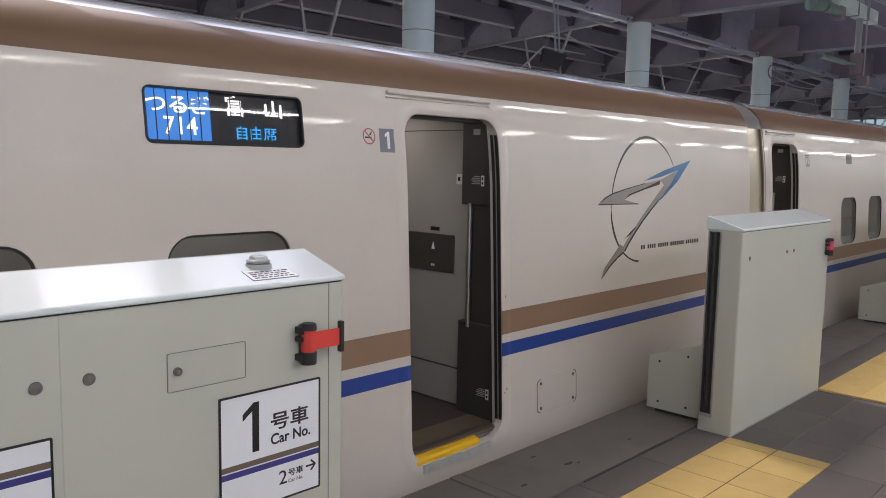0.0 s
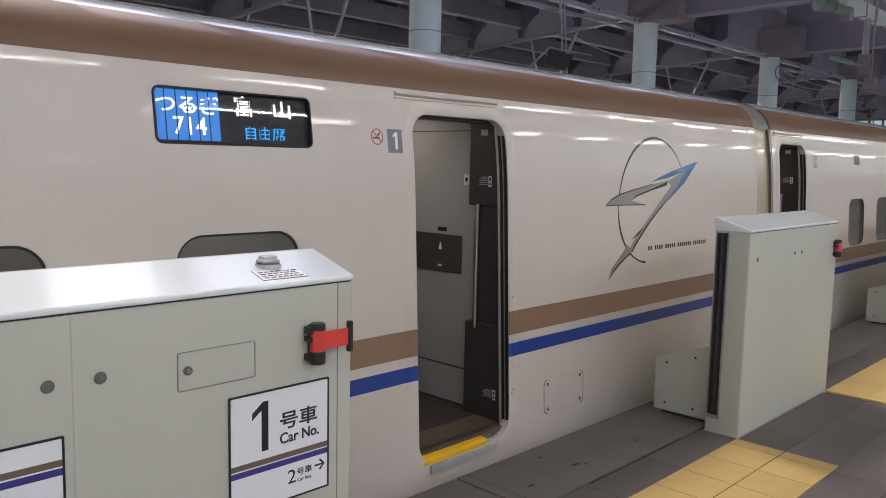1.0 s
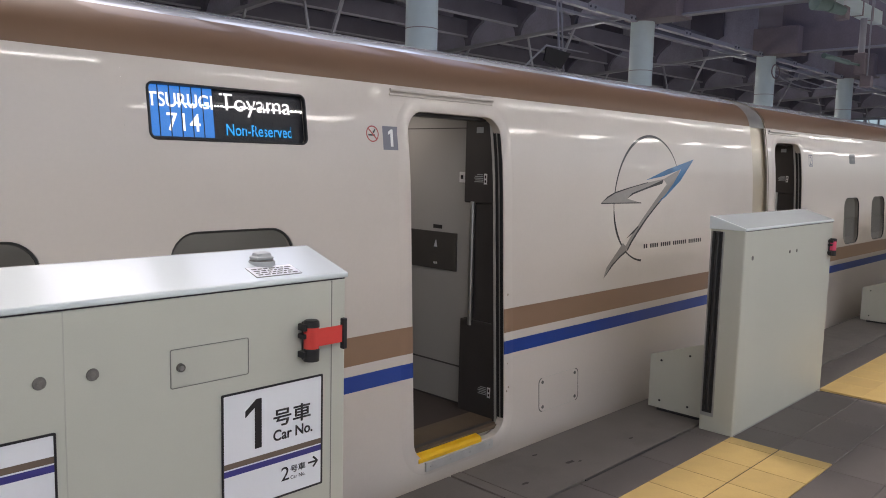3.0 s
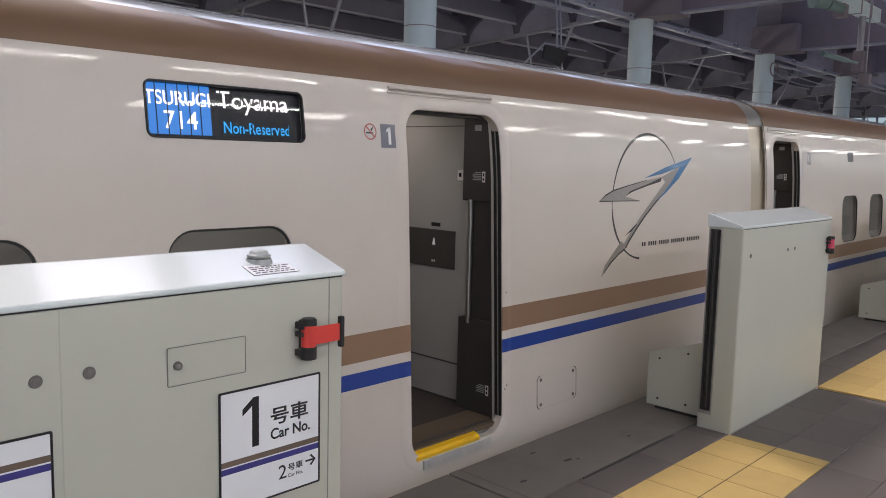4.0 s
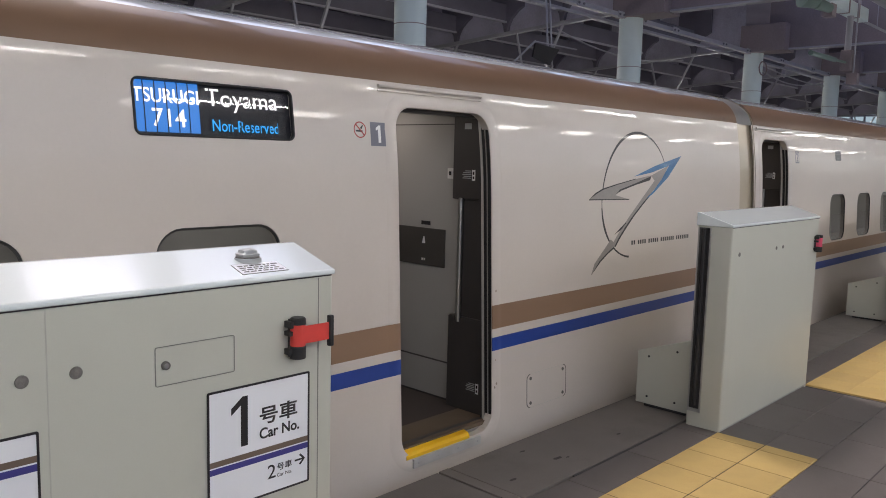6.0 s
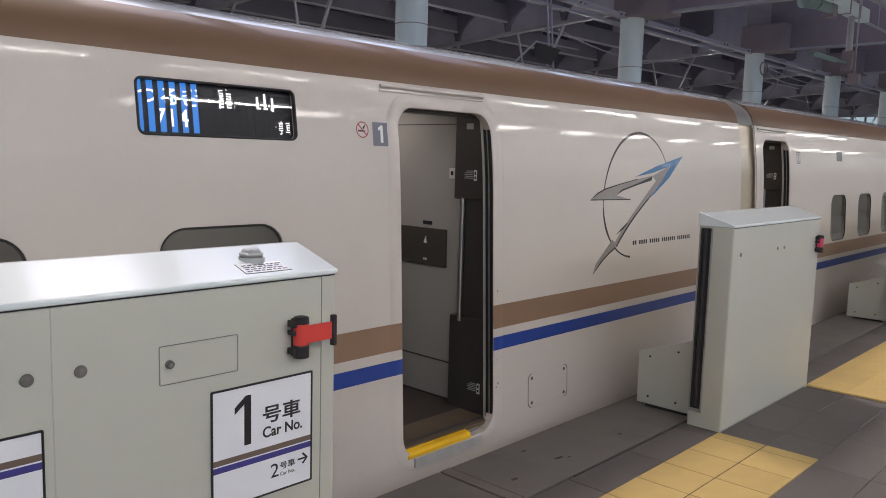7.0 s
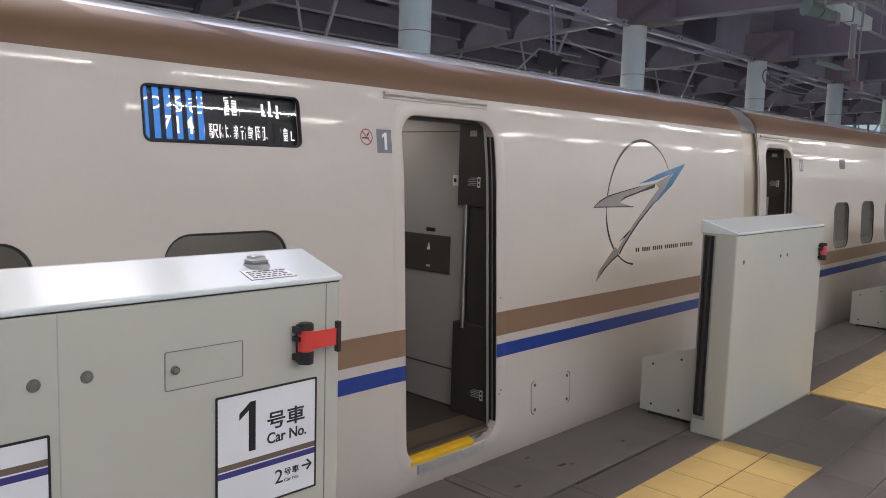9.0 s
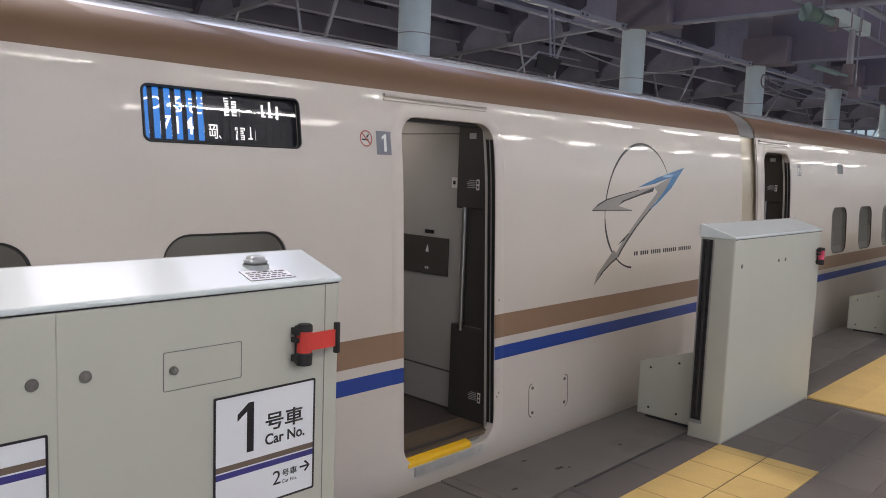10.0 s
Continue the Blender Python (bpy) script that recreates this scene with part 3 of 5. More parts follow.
def train_car(x0, x1, windows, door, sign, label, pitch_top=0.0):
    car = thing("train_car", (x0, 2.96, 0), label, "train car", "train cars")
    d0, d1, dz0, dz1 = door
    holes = [(d0, d1, dz0, dz1, 0.12, d0 - 0.1, d1 + 0.1)]
    for wx, ww in windows:
        col = (sign[0] - 0.1, sign[1] + 0.1) if sign and abs(wx - sign[0]) < 0.5 else (wx - 0.1, wx + ww + 0.1)
        holes.append((wx, wx + ww, *WIN_Z, 0.12, *col))
    if sign:
        holes.append((*sign, 0.028, sign[0] - 0.1, sign[1] + 0.1))
    bm = bmesh.new()
    side_shell(bm, x0, x1, holes)
    bmesh.ops.remove_doubles(bm, verts=bm.verts, dist=0.0003)
    body = part("body", bm, M_BODY, car, "ivory painted side")
    true_normals(body)
    far = lambda pts: [(9.3 - y, z) for y, z in pts[::-1]]
    top = SHOULDER[ROOF_AT:] + [(4.3, 2.425), (4.65, 2.43), (5.0, 2.425)] + far(SHOULDER[ROOF_AT:])
    part("roof_band", sweep(SHOULDER[:ROOF_AT + 1], x0, x1), M_BROWN, car, "glossy copper-brown roof band", True)
    part("roof", sweep(top, x0, x1), M_ROOF, car, "pale grey roof", True)
    part("far_side", sweep(far(SHOULDER[:ROOF_AT + 1]) + [(6.34, 0.6), (6.34, -0.75)], x0, x1), M_BODY, car, "", True)
    section = [(side_y(z), z) for z in (-0.75, 0, 0.6, 1.0, 1.4, 1.8, 2.05)] + SHOULDER[2::4] + [(4.65, 2.43)]
    section += [(9.3 - y, z) for y, z in section[-2::-1]]
    for n, x in (("end_wall", x0), ("end_wall", x1)):
        part(n, extrude_polygon([(y + (0.004 if y < 4.65 else -0.004), z - 0.004) for y, z in section], "x", x - 0.015 if x == x1 else x + 0.003, x - 0.003 if x == x1 else x + 0.015), M_IVORY, car)
    # stripes stop at the door
    for zlo, zhi, m, n in ((0.6427, 0.7869, M_STRIPE_B, "brown_stripe"), (0.5097, 0.591, M_BLUE, "blue_stripe")):
        part(n, stripe(x0, d0 - 0.09, zlo, zhi), m, car)
        part(n, stripe(d1 + 0.09, x1, zlo, zhi), m, car)
    # door surround
    loop = lambda o: rounded(d0 - o, d1 + o, dz0 - o, dz1 + o, 0.12 + o)
    part("door_rim", rim(loop, ((0.0, -0.012), (0.0, 0.001), (0.004, 0.004), (0.055, 0.004), (0.066, 0.0034), (0.085, 0.0003))), M_BODY, car, "raised ivory door surround", True)
    for zlo, zhi, m, n in ((0.6427, 0.7869, M_STRIPE_B, "brown_stripe"), (0.5097, 0.591, M_BLUE, "blue_stripe")):
        for a, b in ((d0 - 0.09, d0 - 0.002), (d1 + 0.002, d1 + 0.09)):
            rows = [(0.09, 0.0024), (0.085, 0.0026), (0.066, 0.0046), (0.055, 0.0052), (0.004, 0.0052), (0.0, 0.0022)]
            at = lambda o: d0 - o if a < d0 else d1 + o
            bm = bmesh.new()
            prev = None
            for o, out in rows:
                pair = [bm.verts.new(on_side(at(o), z, out)) for z in (zlo, (zlo + zhi) / 2, zhi)]
                if prev:
                    for i in (0, 1):
                        bm.faces.new((prev[i], pair[i], pair[i + 1], prev[i + 1]) if a < d0 else (pair[i], prev[i], prev[i + 1], pair[i + 1]))
                prev = pair
            part(n, bm, m, car, "", True)
    g0 = 0.11
    g = bmesh.new()
    rod(g, on_side(d0 - g0, 2.022, 0.012), on_side(d1 - 0.06, 2.022, 0.012), 0.009, None, 10)
    rod(g, on_side(d0 - g0, 2.0, 0.004), on_side(d1 - 0.06, 2.0, 0.004), 0.005, None, 8)
    part("rain_strip", g, M_BODY, car, "", True)
    # windows
    for wx, ww in windows:
        wl = lambda o: rounded(wx - o, wx + ww + o, WIN_Z[0] - o, WIN_Z[1] + o, 0.12 + o, 7, 6)
        w = part("window", rim(wl, ((-0.011, -0.012), (-0.009, -0.004), (-0.003, -0.002), (0.0, -0.006))), M_GASKET, car, "dark window gasket", True)
        pl = wl(-0.008)
        b = bmesh.new()
        b.faces.new([b.verts.new(on_side(x, z, -0.008)) for x, z in pl])
        part("pane", b, M_GLASS, w, "dark tinted pane")
    # inside
    part("cabin_lining", boxes((x0 + 0.05, d0 - 0.35, 6.2, 6.24, 0.06, 2.2), (x0 + 0.05, d0 - 0.35, 3.2, 6.2, 2.14, 2.18), (x0 + 0.05, x1 - 0.05, 3.04, 6.3, 0.0, 0.06),
                               (d1 + 0.4, x1 - 0.05, 6.2, 6.24, 0.06, 2.2), (d1 + 0.4, x1 - 0.05, 3.2, 6.2, 2.14, 2.18)), M_INNER, car)
    for a, c in ((x0 + 0.4, d0 - 0.5), (d1 + 0.6, x1 - 0.4)):
        part("cabin_light", boxes((a, c, 4.4, 4.9, 2.125, 2.139)), M_CABIN, car, "lit cabin ceiling strip")
    return car


def vestibule(car, door):
    """The doorway and the entrance space behind it."""
    d0, d1, dz0, dz1 = door
    px = d1 + 0.095
    part("floor_mat", boxes((d0 - 0.32, px, 3.0, 3.265, 0.055, 0.078)), M_MAT, car, "worn tan vestibule floor")
    part("inner_floor", boxes((d0 - 0.32, px, 3.265, 6.2, 0.055, 0.078)), M_MAT2, car)
    part("vestibule_ceiling", boxes((d0 - 0.32, px, 3.14, 6.2, 1.99, 2.03)), M_INNER, car)
    part("ceiling_rail", boxes((d0 - 0.1, d1 + 0.05, 3.13, 3.21, 1.905, 1.985), (d0 - 0.3, px, 3.3, 3.34, 1.965, 1.99), bev=0.004), M_DARK, car)
    part("partition", boxes((px, px + 0.04, 3.33, 6.2, 0.078, 1.99)), M_INNER, car, "grey laminate partition")
    part("left_partition", boxes((d0 - 0.36, d0 - 0.32, 3.13, 6.2, 0.078, 1.99)), M_INNER, car)
    part("ceiling_lamp", boxes((d0 - 0.1, px - 0.12, 3.75, 4.25, 1.982, 1.991)), M_VEST, car, "lit ceiling lamp")
    part("rear_wall", boxes((d0 - 0.32, px, 6.2, 6.24, 0.078, 1.99)), M_INNER, car)
    part("kick_line", boxes((px - 0.004, px, 3.38, 6.1, 0.324, 0.334)), M_BIN, car)
    part("skirting", boxes((px - 0.006, px, 3.38, 6.1, 0.078, 0.088)), M_DARK, car)
    part("upper_line", boxes((px - 0.003, px, 3.38, 6.1, 1.874, 1.88)), M_BIN, car)
    bin_ = part("waste_flap", boxes((px - 0.01, px, 3.478, 3.965, 0.952, 1.202), bev=0.003), M_BIN, car, "dark grey waste flap panel")
    b = bmesh.new()
    rod(b, (px - 0.016, 3.665, 1.10), (px - 0.009, 3.665, 1.145), 0.014, 0.006, 3)
    part("flap_mark", b, M_WHITE, bin_)
    for a, c in ((3.652, 3.664), (3.670, 3.684)):
        part("flap_text_bar", boxes((px - 0.0115, px - 0.0095, a, c, 0.985, 1.0)), M_WHITE, bin_)
    part("small_plate", boxes((px - 0.004, px, 3.62, 3.70, 1.222, 1.247)), M_INK, car)
    part("hand_switch", boxes((px - 0.008, px, 3.42, 3.47, 1.533, 1.60), bev=0.002), M_WHITE, car)
    part("switch_knob", boxes((px - 0.016, px - 0.008, 3.435, 3.452, 1.555, 1.58), bev=0.003), M_INK, car)
    # dark door pocket beside the opening
    part("pocket_panel", boxes((px - 0.05, px, 3.06, 3.33, 0.03, 1.44), bev=0.003), M_DARK, car, "dark door pocket panel")
    part("pocket_upper", boxes((px - 0.07, px, 3.118, 3.367, 1.412, 1.97), bev=0.008), M_DARK, car, "dark upper pocket cover")
    part("pocket_lower", boxes((px - 0.07, px, 3.06, 3.376, 0.03, 0.672), bev=0.008), M_DARK, car, "dark lower pocket cover")
    h = bmesh.new()
    rod(h, (px - 0.068, 3.292, 0.64), (px - 0.068, 3.292, 1.42), 0.016, None, 14)
    part("handrail", h, M_STEEL, car, "polished steel handrail", True)
    for y, z in ((3.178, 1.53), (3.10, 0.205)):
        lab = part("caution_label", boxes((px - 0.0722, px - 0.07, y + 0.002, y + 0.026, z, z + 0.065)), M_WHITE, car)
        part("label_mark", boxes((px - 0.0728, px - 0.0722, y + 0.008, y + 0.02, z + 0.01, z + 0.026), (px - 0.0728, px - 0.0722, y + 0.008, y + 0.02, z + 0.036, z + 0.055)), M_INK, lab)
        for k in range(5):
            part("label_bar", boxes((px - 0.0718, px - 0.07, y + 0.034, y + 0.034 + (0.07, 0.062, 0.072, 0.066, 0.05)[k], z + 0.012 + k * 0.011, z + 0.0165 + k * 0.011)), M_LENS, car)
    part("top_label", boxes((px - 0.0715, px - 0.07, 3.22, 3.275, 1.842, 1.878)), M_LENS, car)
    # door leaf edge and seals on the closing side
    for y0, y1, x, m, n in ((2.963, 2.983, d1 - 0.005, M_BLACK, "door_seal"), (2.985, 2.991, d1 - 0.007, M_DULL, "door_guide"), (2.993, 3.015, d1 - 0.005, M_BLACK, "door_seal"),
                            (3.017, 3.033, d1 - 0.008, M_PLATEAL, "door_guide"), (3.036, 3.054, d1 - 0.003, M_DARK, "door_leaf_edge")):
        b = bmesh.new()
        n_seg = 14
        for i in range(n_seg):
            za, zb = 0.05 + 1.90 * i / n_seg, 0.05 + 1.90 * (i + 1) / n_seg
            oa, ob_ = side_y(za) - 2.96, side_y(zb) - 2.96
            vs = [b.verts.new(c) for c in ((x, y0 + oa, za), (x, y1 + oa, za), (x, y1 + ob_, zb), (x, y0 + ob_, zb), (x + 0.09, y0 + oa, za), (x + 0.09, y1 + oa, za), (x + 0.09, y1 + ob_, zb), (x + 0.09, y0 + ob_, zb))]
            for f in ((0, 3, 2, 1), (0, 4, 7, 3), (1, 2, 6, 5)):
                b.faces.new([vs[k] for k in f])
        bmesh.ops.remove_doubles(b, verts=b.verts, dist=0.0003)
        part(n, b, m, car)
    # sill
    part("sill_nosing", extrude_polygon([(2.953, 0.026), (2.953, 0.046), (2.968, 0.060), (3.035, 0.076), (3.035, 0.024)], "x", d0 + 0.03, d0 + 0.545, 0.003), M_YELLOW, car, "yellow door sill nosing")
    part("sill_channel", boxes((d0 + 0.01, d1 - 0.01, 3.036, 3.07, 0.05, 0.079)), M_DARK, car)
    sp = part("sill_plate", boxes((d0 + 0.077, d0 + 0.638, 2.944, 2.962, -0.03, 0.022), bev=0.002), M_PLATEAL, car, "scuffed aluminium sill plate")
    for x in (0.13, 0.29, 0.45, 0.62):
        b = bmesh.new()
        rod(b, (d0 + x - 0.015, 2.945, -0.004), (d0 + x - 0.015, 2.942, -0.004), 0.006, seg=8)
        part("rivet", b, M_STEEL, sp)


car_a_windows = [(1.6706 - 1.095 * k, 0.605) for k in range(0, 14)]
car_b_windows = [(9.9431 + 1.047 * k, 0.562) for k in range(0, 18)]
car_a = train_car(-16.0, 7.366, car_a_windows, DOOR, SIGN, "ivory bullet train car, open door, copper and blue stripes")
car_b = train_car(7.735, 32.0, car_b_windows, DOOR2, None, "second ivory train car, open door, copper and blue stripes")
vestibule(car_a, DOOR)
vestibule(car_b, DOOR2)

# gangway hood between the cars
H0, H1 = 7.366, 7.735
hood = thing("gangway_hood", (H0, 2.96, 0), "cream fairing between two train cars", "train gangway")
inset = lambda d: [(side_y(z) + d, z) for z in [-0.75 + 2.8 * i / 20 for i in range(21)]]
part("fairing", sweep([(y, z) for y, z in inset(0.035)], H0 + 0.005, H1 - 0.005), M_IVORY, hood, "cream side fairing", True)
part("fairing_lip", sweep(inset(0.006), H0 + 0.005, H0 + 0.03), M_IVORY, hood, "", True)
part("gap_seal", sweep(inset(0.012), H0 + 0.03, H0 + 0.044), M_BLACK, hood)
part("gap_seal", sweep(inset(0.012), H1 - 0.036, H1 - 0.024), M_BLACK, hood)
part("fairing_lip", sweep(inset(0.006), H1 - 0.024, H1 - 0.004), M_BODY, hood, "", True)
part("hood_roof", sweep([(y + 0.012, z - 0.006) for y, z in SHOULDER] + [(4.65, 2.42)], H0, H1), M_HOOD, hood, "grey hood roof", True)

# grab marks and covers on the first car
hp = thing("service_hatch", (4.14, 2.96, 0.08), "ivory service hatch with four screws on train side", "hatch")
HX = (4.1227, 4.5624, 0.0761, 0.2976)
# the seam is open at the two ends and almost closed along the top and bottom
for xs, xe in ((HX[0], HX[0] + 0.04), (HX[1] - 0.04, HX[1])):
    outer_ = [p for p in rounded(*HX, 0.035, 6, 1) if xs - 1e-4 <= p[0] <= xe + 1e-4]
    cxh, czh = (HX[0] + HX[1]) / 2, (HX[2] + HX[3]) / 2
    outer_.sort(key=lambda p: math.atan2(p[1] - czh, (p[0] - cxh) if xs > cxh else (cxh - p[0])))
    b = bmesh.new()
    rows = []
    for px_, pz_ in outer_:
        k = 0.006
        rows.append([b.verts.new(on_side(px_, pz_, 0.0016)), b.verts.new(on_side(px_ + (k if px_ < cxh else -k), pz_ + (k if pz_ < czh else -k) * 0.6, 0.0016))])
    for p, q in zip(rows, rows[1:]):
        b.faces.new((p[0], p[1], q[1], q[0]))
    part("hatch_seam", b, M_BIN, hp)
part("hatch_line", ring_prism(rounded(HX[0] + 0.0015, HX[1] - 0.0015, HX[2] + 0.0015, HX[3] - 0.0015, 0.034, 5, 1), rounded(*HX, 0.035, 5, 1), lambda z: side_y(z) - 0.0012, 0, 0.004), M_SEAM, hp)
part("hatch_plate", side_decal(rounded(HX[0] + 0.0055, HX[1] - 0.0055, HX[2] + 0.0055, HX[3] - 0.0055, 0.03, 5, 1), 0.001), M_BODY, hp)
for x in (HX[0] + 0.042, HX[1] - 0.04):
    for z in (HX[2] + 0.03, HX[3] - 0.03):
        b = bmesh.new()
        rod(b, on_side(x, z, 0.001), on_side(x, z, 0.005), 0.012, 0.010, 12)
        part("screw", b, M_LOCK, hp)

# rubbed dirt beside the doorway
for mx, mz, r in ((3.815, 0.304, 0.010), (3.797, 0.282, 0.007), (3.812, 0.874, 0.008), (3.806, 0.45, 0.005)):
    part("scuff", side_decal([(mx + r * (0.5 + 0.7 * random.random()) * math.cos(a * math.pi / 5), mz + r * (0.5 + 0.7 * random.random()) * math.sin(a * math.pi / 5) * 1.3) for a in range(10)], 0.0056, 0.3), M_SCUFF, car_a)

# car number and no-smoking mark
num = thing("car_number_mark", (2.84, 3.04, 1.715), "blue-grey square with white numeral 1", "car number")
part("field", side_decal([(2.839, 1.716), (2.952, 1.716), (2.952, 1.836), (2.839, 1.836)], 0.0012), M_BLUEGREY, num)
part("lettering", side_decal([(2.890 + a, 1.733 + b) for a, b in ((0.0, 0.0), (0.018, 0.0), (0.018, 0.088), (0.006, 0.088), (-0.014, 0.074), (-0.014, 0.06), (0.0, 0.068))], 0.002), M_WHITE, num, "white numeral 1")
smoke = thing("no_smoking_mark", (2.77, 3.05, 1.79), "red no-smoking ring mark on ivory paint", "sign")
CX, CZ, R = 2.771, 1.794, 0.041
ringpts = lambda r: [(CX + r * math.cos(k * math.pi / 16), CZ + r * math.sin(k * math.pi / 16)) for k in range(32)]
part("ring", rim(lambda o: ringpts(R + o), ((-0.006, 0.0014), (0.0, 0.0014))), M_REDPRINT, smoke)
part("bar", side_decal([(CX - 0.027, CZ + 0.022), (CX + 0.022, CZ - 0.027), (CX + 0.027, CZ - 0.022), (CX - 0.022, CZ + 0.027)], 0.0016), M_REDPRINT, smoke)
part("cigarette", side_decal([(CX - 0.028, CZ - 0.01), (CX + 0.016, CZ - 0.01), (CX + 0.016, CZ - 0.002), (CX - 0.028, CZ - 0.002)], 0.0012), M_INK, smoke)
part("smoke", side_decal([(CX + 0.004, CZ + 0.004), (CX + 0.010, CZ + 0.004), (CX + 0.022, CZ + 0.022), (CX + 0.012, CZ + 0.026), (CX + 0.014, CZ + 0.02), (CX + 0.002, CZ + 0.012)], 0.0012), M_INK, smoke)
num2 = thing("car_number_mark", (8.80, 3.04, 1.7), "grey outlined car number square on ivory paint", "car number")
part("outline", rim(lambda o: rounded(8.80 - o, 8.91 + o, 1.70 - o, 1.825 + o, 0.004, 2, 2), ((-0.012, 0.0012), (0.0, 0.0012))), M_BLUEGREY, num2)
part("lettering", to_side(lettering("2", 8.826, 8.884, 1.718, 1.808, 0.0)), M_BLUEGREY, num2, "grey numeral 2")
disp2 = thing("side_display", (10.1, 3.05, 1.74), "small dark side display on the second car", "display")
part("screen", side_decal(rounded(10.11, 10.32, 1.745, 1.862, 0.02, 4, 1), 0.002), M_COVERED, disp2)

# emblem on the first car, in plain shapes
emblem = thing("train_emblem", (5.4, 3.0, 0.9), "silver, graphite and blue arrow emblem on ivory paint", "emblem")
EC, EA, EB, ET = (5.4778, 1.4253), 0.502, 0.442, radians(35)


def orbit(a0, a1, w0, w1, n=26):
    pts = []
    for k in range(n + 1):
        a, f = radians(a0 + (a1 - a0) * k / n), k / n
        w = w0 + (w1 - w0) * math.sin(math.pi * f)
        c, s = math.cos(a), math.sin(a)
        pts.append([(EC[0] + (EA + e) * c * math.cos(ET) - (EB + e) * s * math.sin(ET), EC[1] + (EA + e) * c * math.sin(ET) + (EB + e) * s * math.cos(ET)) for e in (-w, w)])
    bm = bmesh.new()
    rows = [[bm.verts.new(on_side(*p, 0.0012)) for p in pr] for pr in pts]
    for a, b in zip(rows, rows[1:]):
        bm.faces.new((a[0], a[1], b[1], b[0]))
    return bm


part("orbit_line", orbit(-6, 152, 0.004, 0.010, 40), M_LOGO_DARK, emblem)
part("orbit_line", orbit(152, 190, 0.006, 0.011), M_LOGO_DARK, emblem)
part("orbit_tail", orbit(192, 226, 0.008, 0.006), M_LOGO_DARK, emblem)
part("wing", side_decal([(4.83, 1.402), (4.912, 1.444), (5.009, 1.474), (5.199, 1.505), (5.468, 1.543), (5.711, 1.571), (5.977, 1.647), (5.876, 1.554), (5.755, 1.528), (5.702, 1.562), (5.681, 1.532), (5.468, 1.501), (5.257, 1.461), (5.175, 1.427), (5.366, 1.393)], 0.0014, 0.3), M_LOGO_GREY, emblem, "silver wing")
part("wing_line", side_decal([(4.826, 1.401), (4.908, 1.446), (5.006, 1.477), (5.197, 1.508), (5.466, 1.546), (5.468, 1.541), (5.2, 1.501), (5.012, 1.468), (4.918, 1.438)], 0.0021, 0.3), M_LOGO_DARK, emblem)
part("wing_shadow", side_decal([(5.175, 1.43), (5.239, 1.467), (5.468, 1.512), (5.69, 1.562), (5.696, 1.554), (5.678, 1.532), (5.468, 1.499), (5.257, 1.458)], 0.002, 0.3), M_LOGO_DARK, emblem)
part("wing_edge", side_decal([(4.825, 1.396), (4.834, 1.404), (5.073, 1.4), (5.366, 1.396), (5.372, 1.389), (5.073, 1.394)], 0.002, 0.3), M_LOGO_DARK, emblem)
part("leg", side_decal([(5.977, 1.647), (5.875, 1.542), (5.697, 1.432), (5.556, 1.346), (5.419, 1.26), (5.312, 1.18), (5.173, 1.055), (5.137, 1.069), (5.208, 1.136), (5.37, 1.262), (5.554, 1.393), (5.749, 1.528), (5.711, 1.568)], 0.0017, 0.3), M_LOGO_GREY, emblem, "silver leg")
part("leg_edge", side_decal([(5.674, 1.424), (5.556, 1.352), (5.419, 1.265), (5.312, 1.186), (5.221, 1.11), (5.168, 1.053), (5.184, 1.049), (5.24, 1.104), (5.329, 1.177), (5.441, 1.262), (5.579, 1.351), (5.686, 1.415)], 0.0022, 0.3), M_LOGO_DARK, emblem)
part("leg_line", side_decal([(5.161, 1.138), (5.246, 1.184), (5.325, 1.224), (5.333, 1.218), (5.259, 1.172)], 0.0021, 0.3), M_LOGO_DARK, emblem)
part("tail", side_decal([(5.118, 1.108), (5.173, 1.077), (5.158, 1.045), (5.082, 1.015), (4.983, 0.963), (4.863, 0.871), (4.905, 0.948), (5.002, 1.021)], 0.0014, 0.3), M_LOGO_GREY, emblem)
part("tail_edge", side_decal([(5.178, 1.058), (5.158, 1.037), (5.082, 1.007), (4.988, 0.957), (4.863, 0.87), (4.968, 0.961), (5.077, 1.018), (5.153, 1.05)], 0.0019, 0.3), M_LOGO_DARK, emblem)
part("tip", side_decal([(5.435, 1.56), (5.758, 1.642), (6.205, 1.727), (5.968, 1.554), (5.733, 1.432), (5.612, 1.385), (5.732, 1.452), (5.863, 1.539), (5.984, 1.646), (5.703, 1.591)], 0.0024, 0.3), M_LOGO_BLUE, emblem, "blue arrow tip")
caption = thing("company_caption", (5.35, 2.98, 1.06), "row of small grey caption bars on ivory paint", "lettering")
x = 5.4108
for word in (2, 4, 5, 7, 7):
    for k in range(word):
        part("text_bar", side_decal([(x, 1.0508), (x + 0.021, 1.0508), (x + 0.021, 1.0822), (x, 1.0822)], 0.0013, 0.3), M_INK, caption)
        x += 0.0328
    x += 0.0305


# ---- destination display in the first car's side ----
S0, S1, SZ0, SZ1 = SIGN
display = thing("destination_display", (S0, 3.05, SZ0), "lit destination display with blue field in train side", "display")
sl = lambda o: rounded(S0 - o, S1 + o, SZ0 - o, SZ1 + o, 0.028 + o, 5, 4)
part("bezel", rim(sl, ((-0.005, -0.012), (-0.005, 0.007), (-0.003, 0.0085), (0.0, 0.0085), (0.003, 0.006), (0.004, 0.0))), M_BLACK, display, "black bezel", True)
b = bmesh.new()
b.faces.new([b.verts.new((x, 3.042 + 0.225 * (z - SZ0), z)) for x, z in sl(-0.006)])
cover = part("cover", b, M_COVER, display, "clear glossy cover")
cover.visible_shadow = False


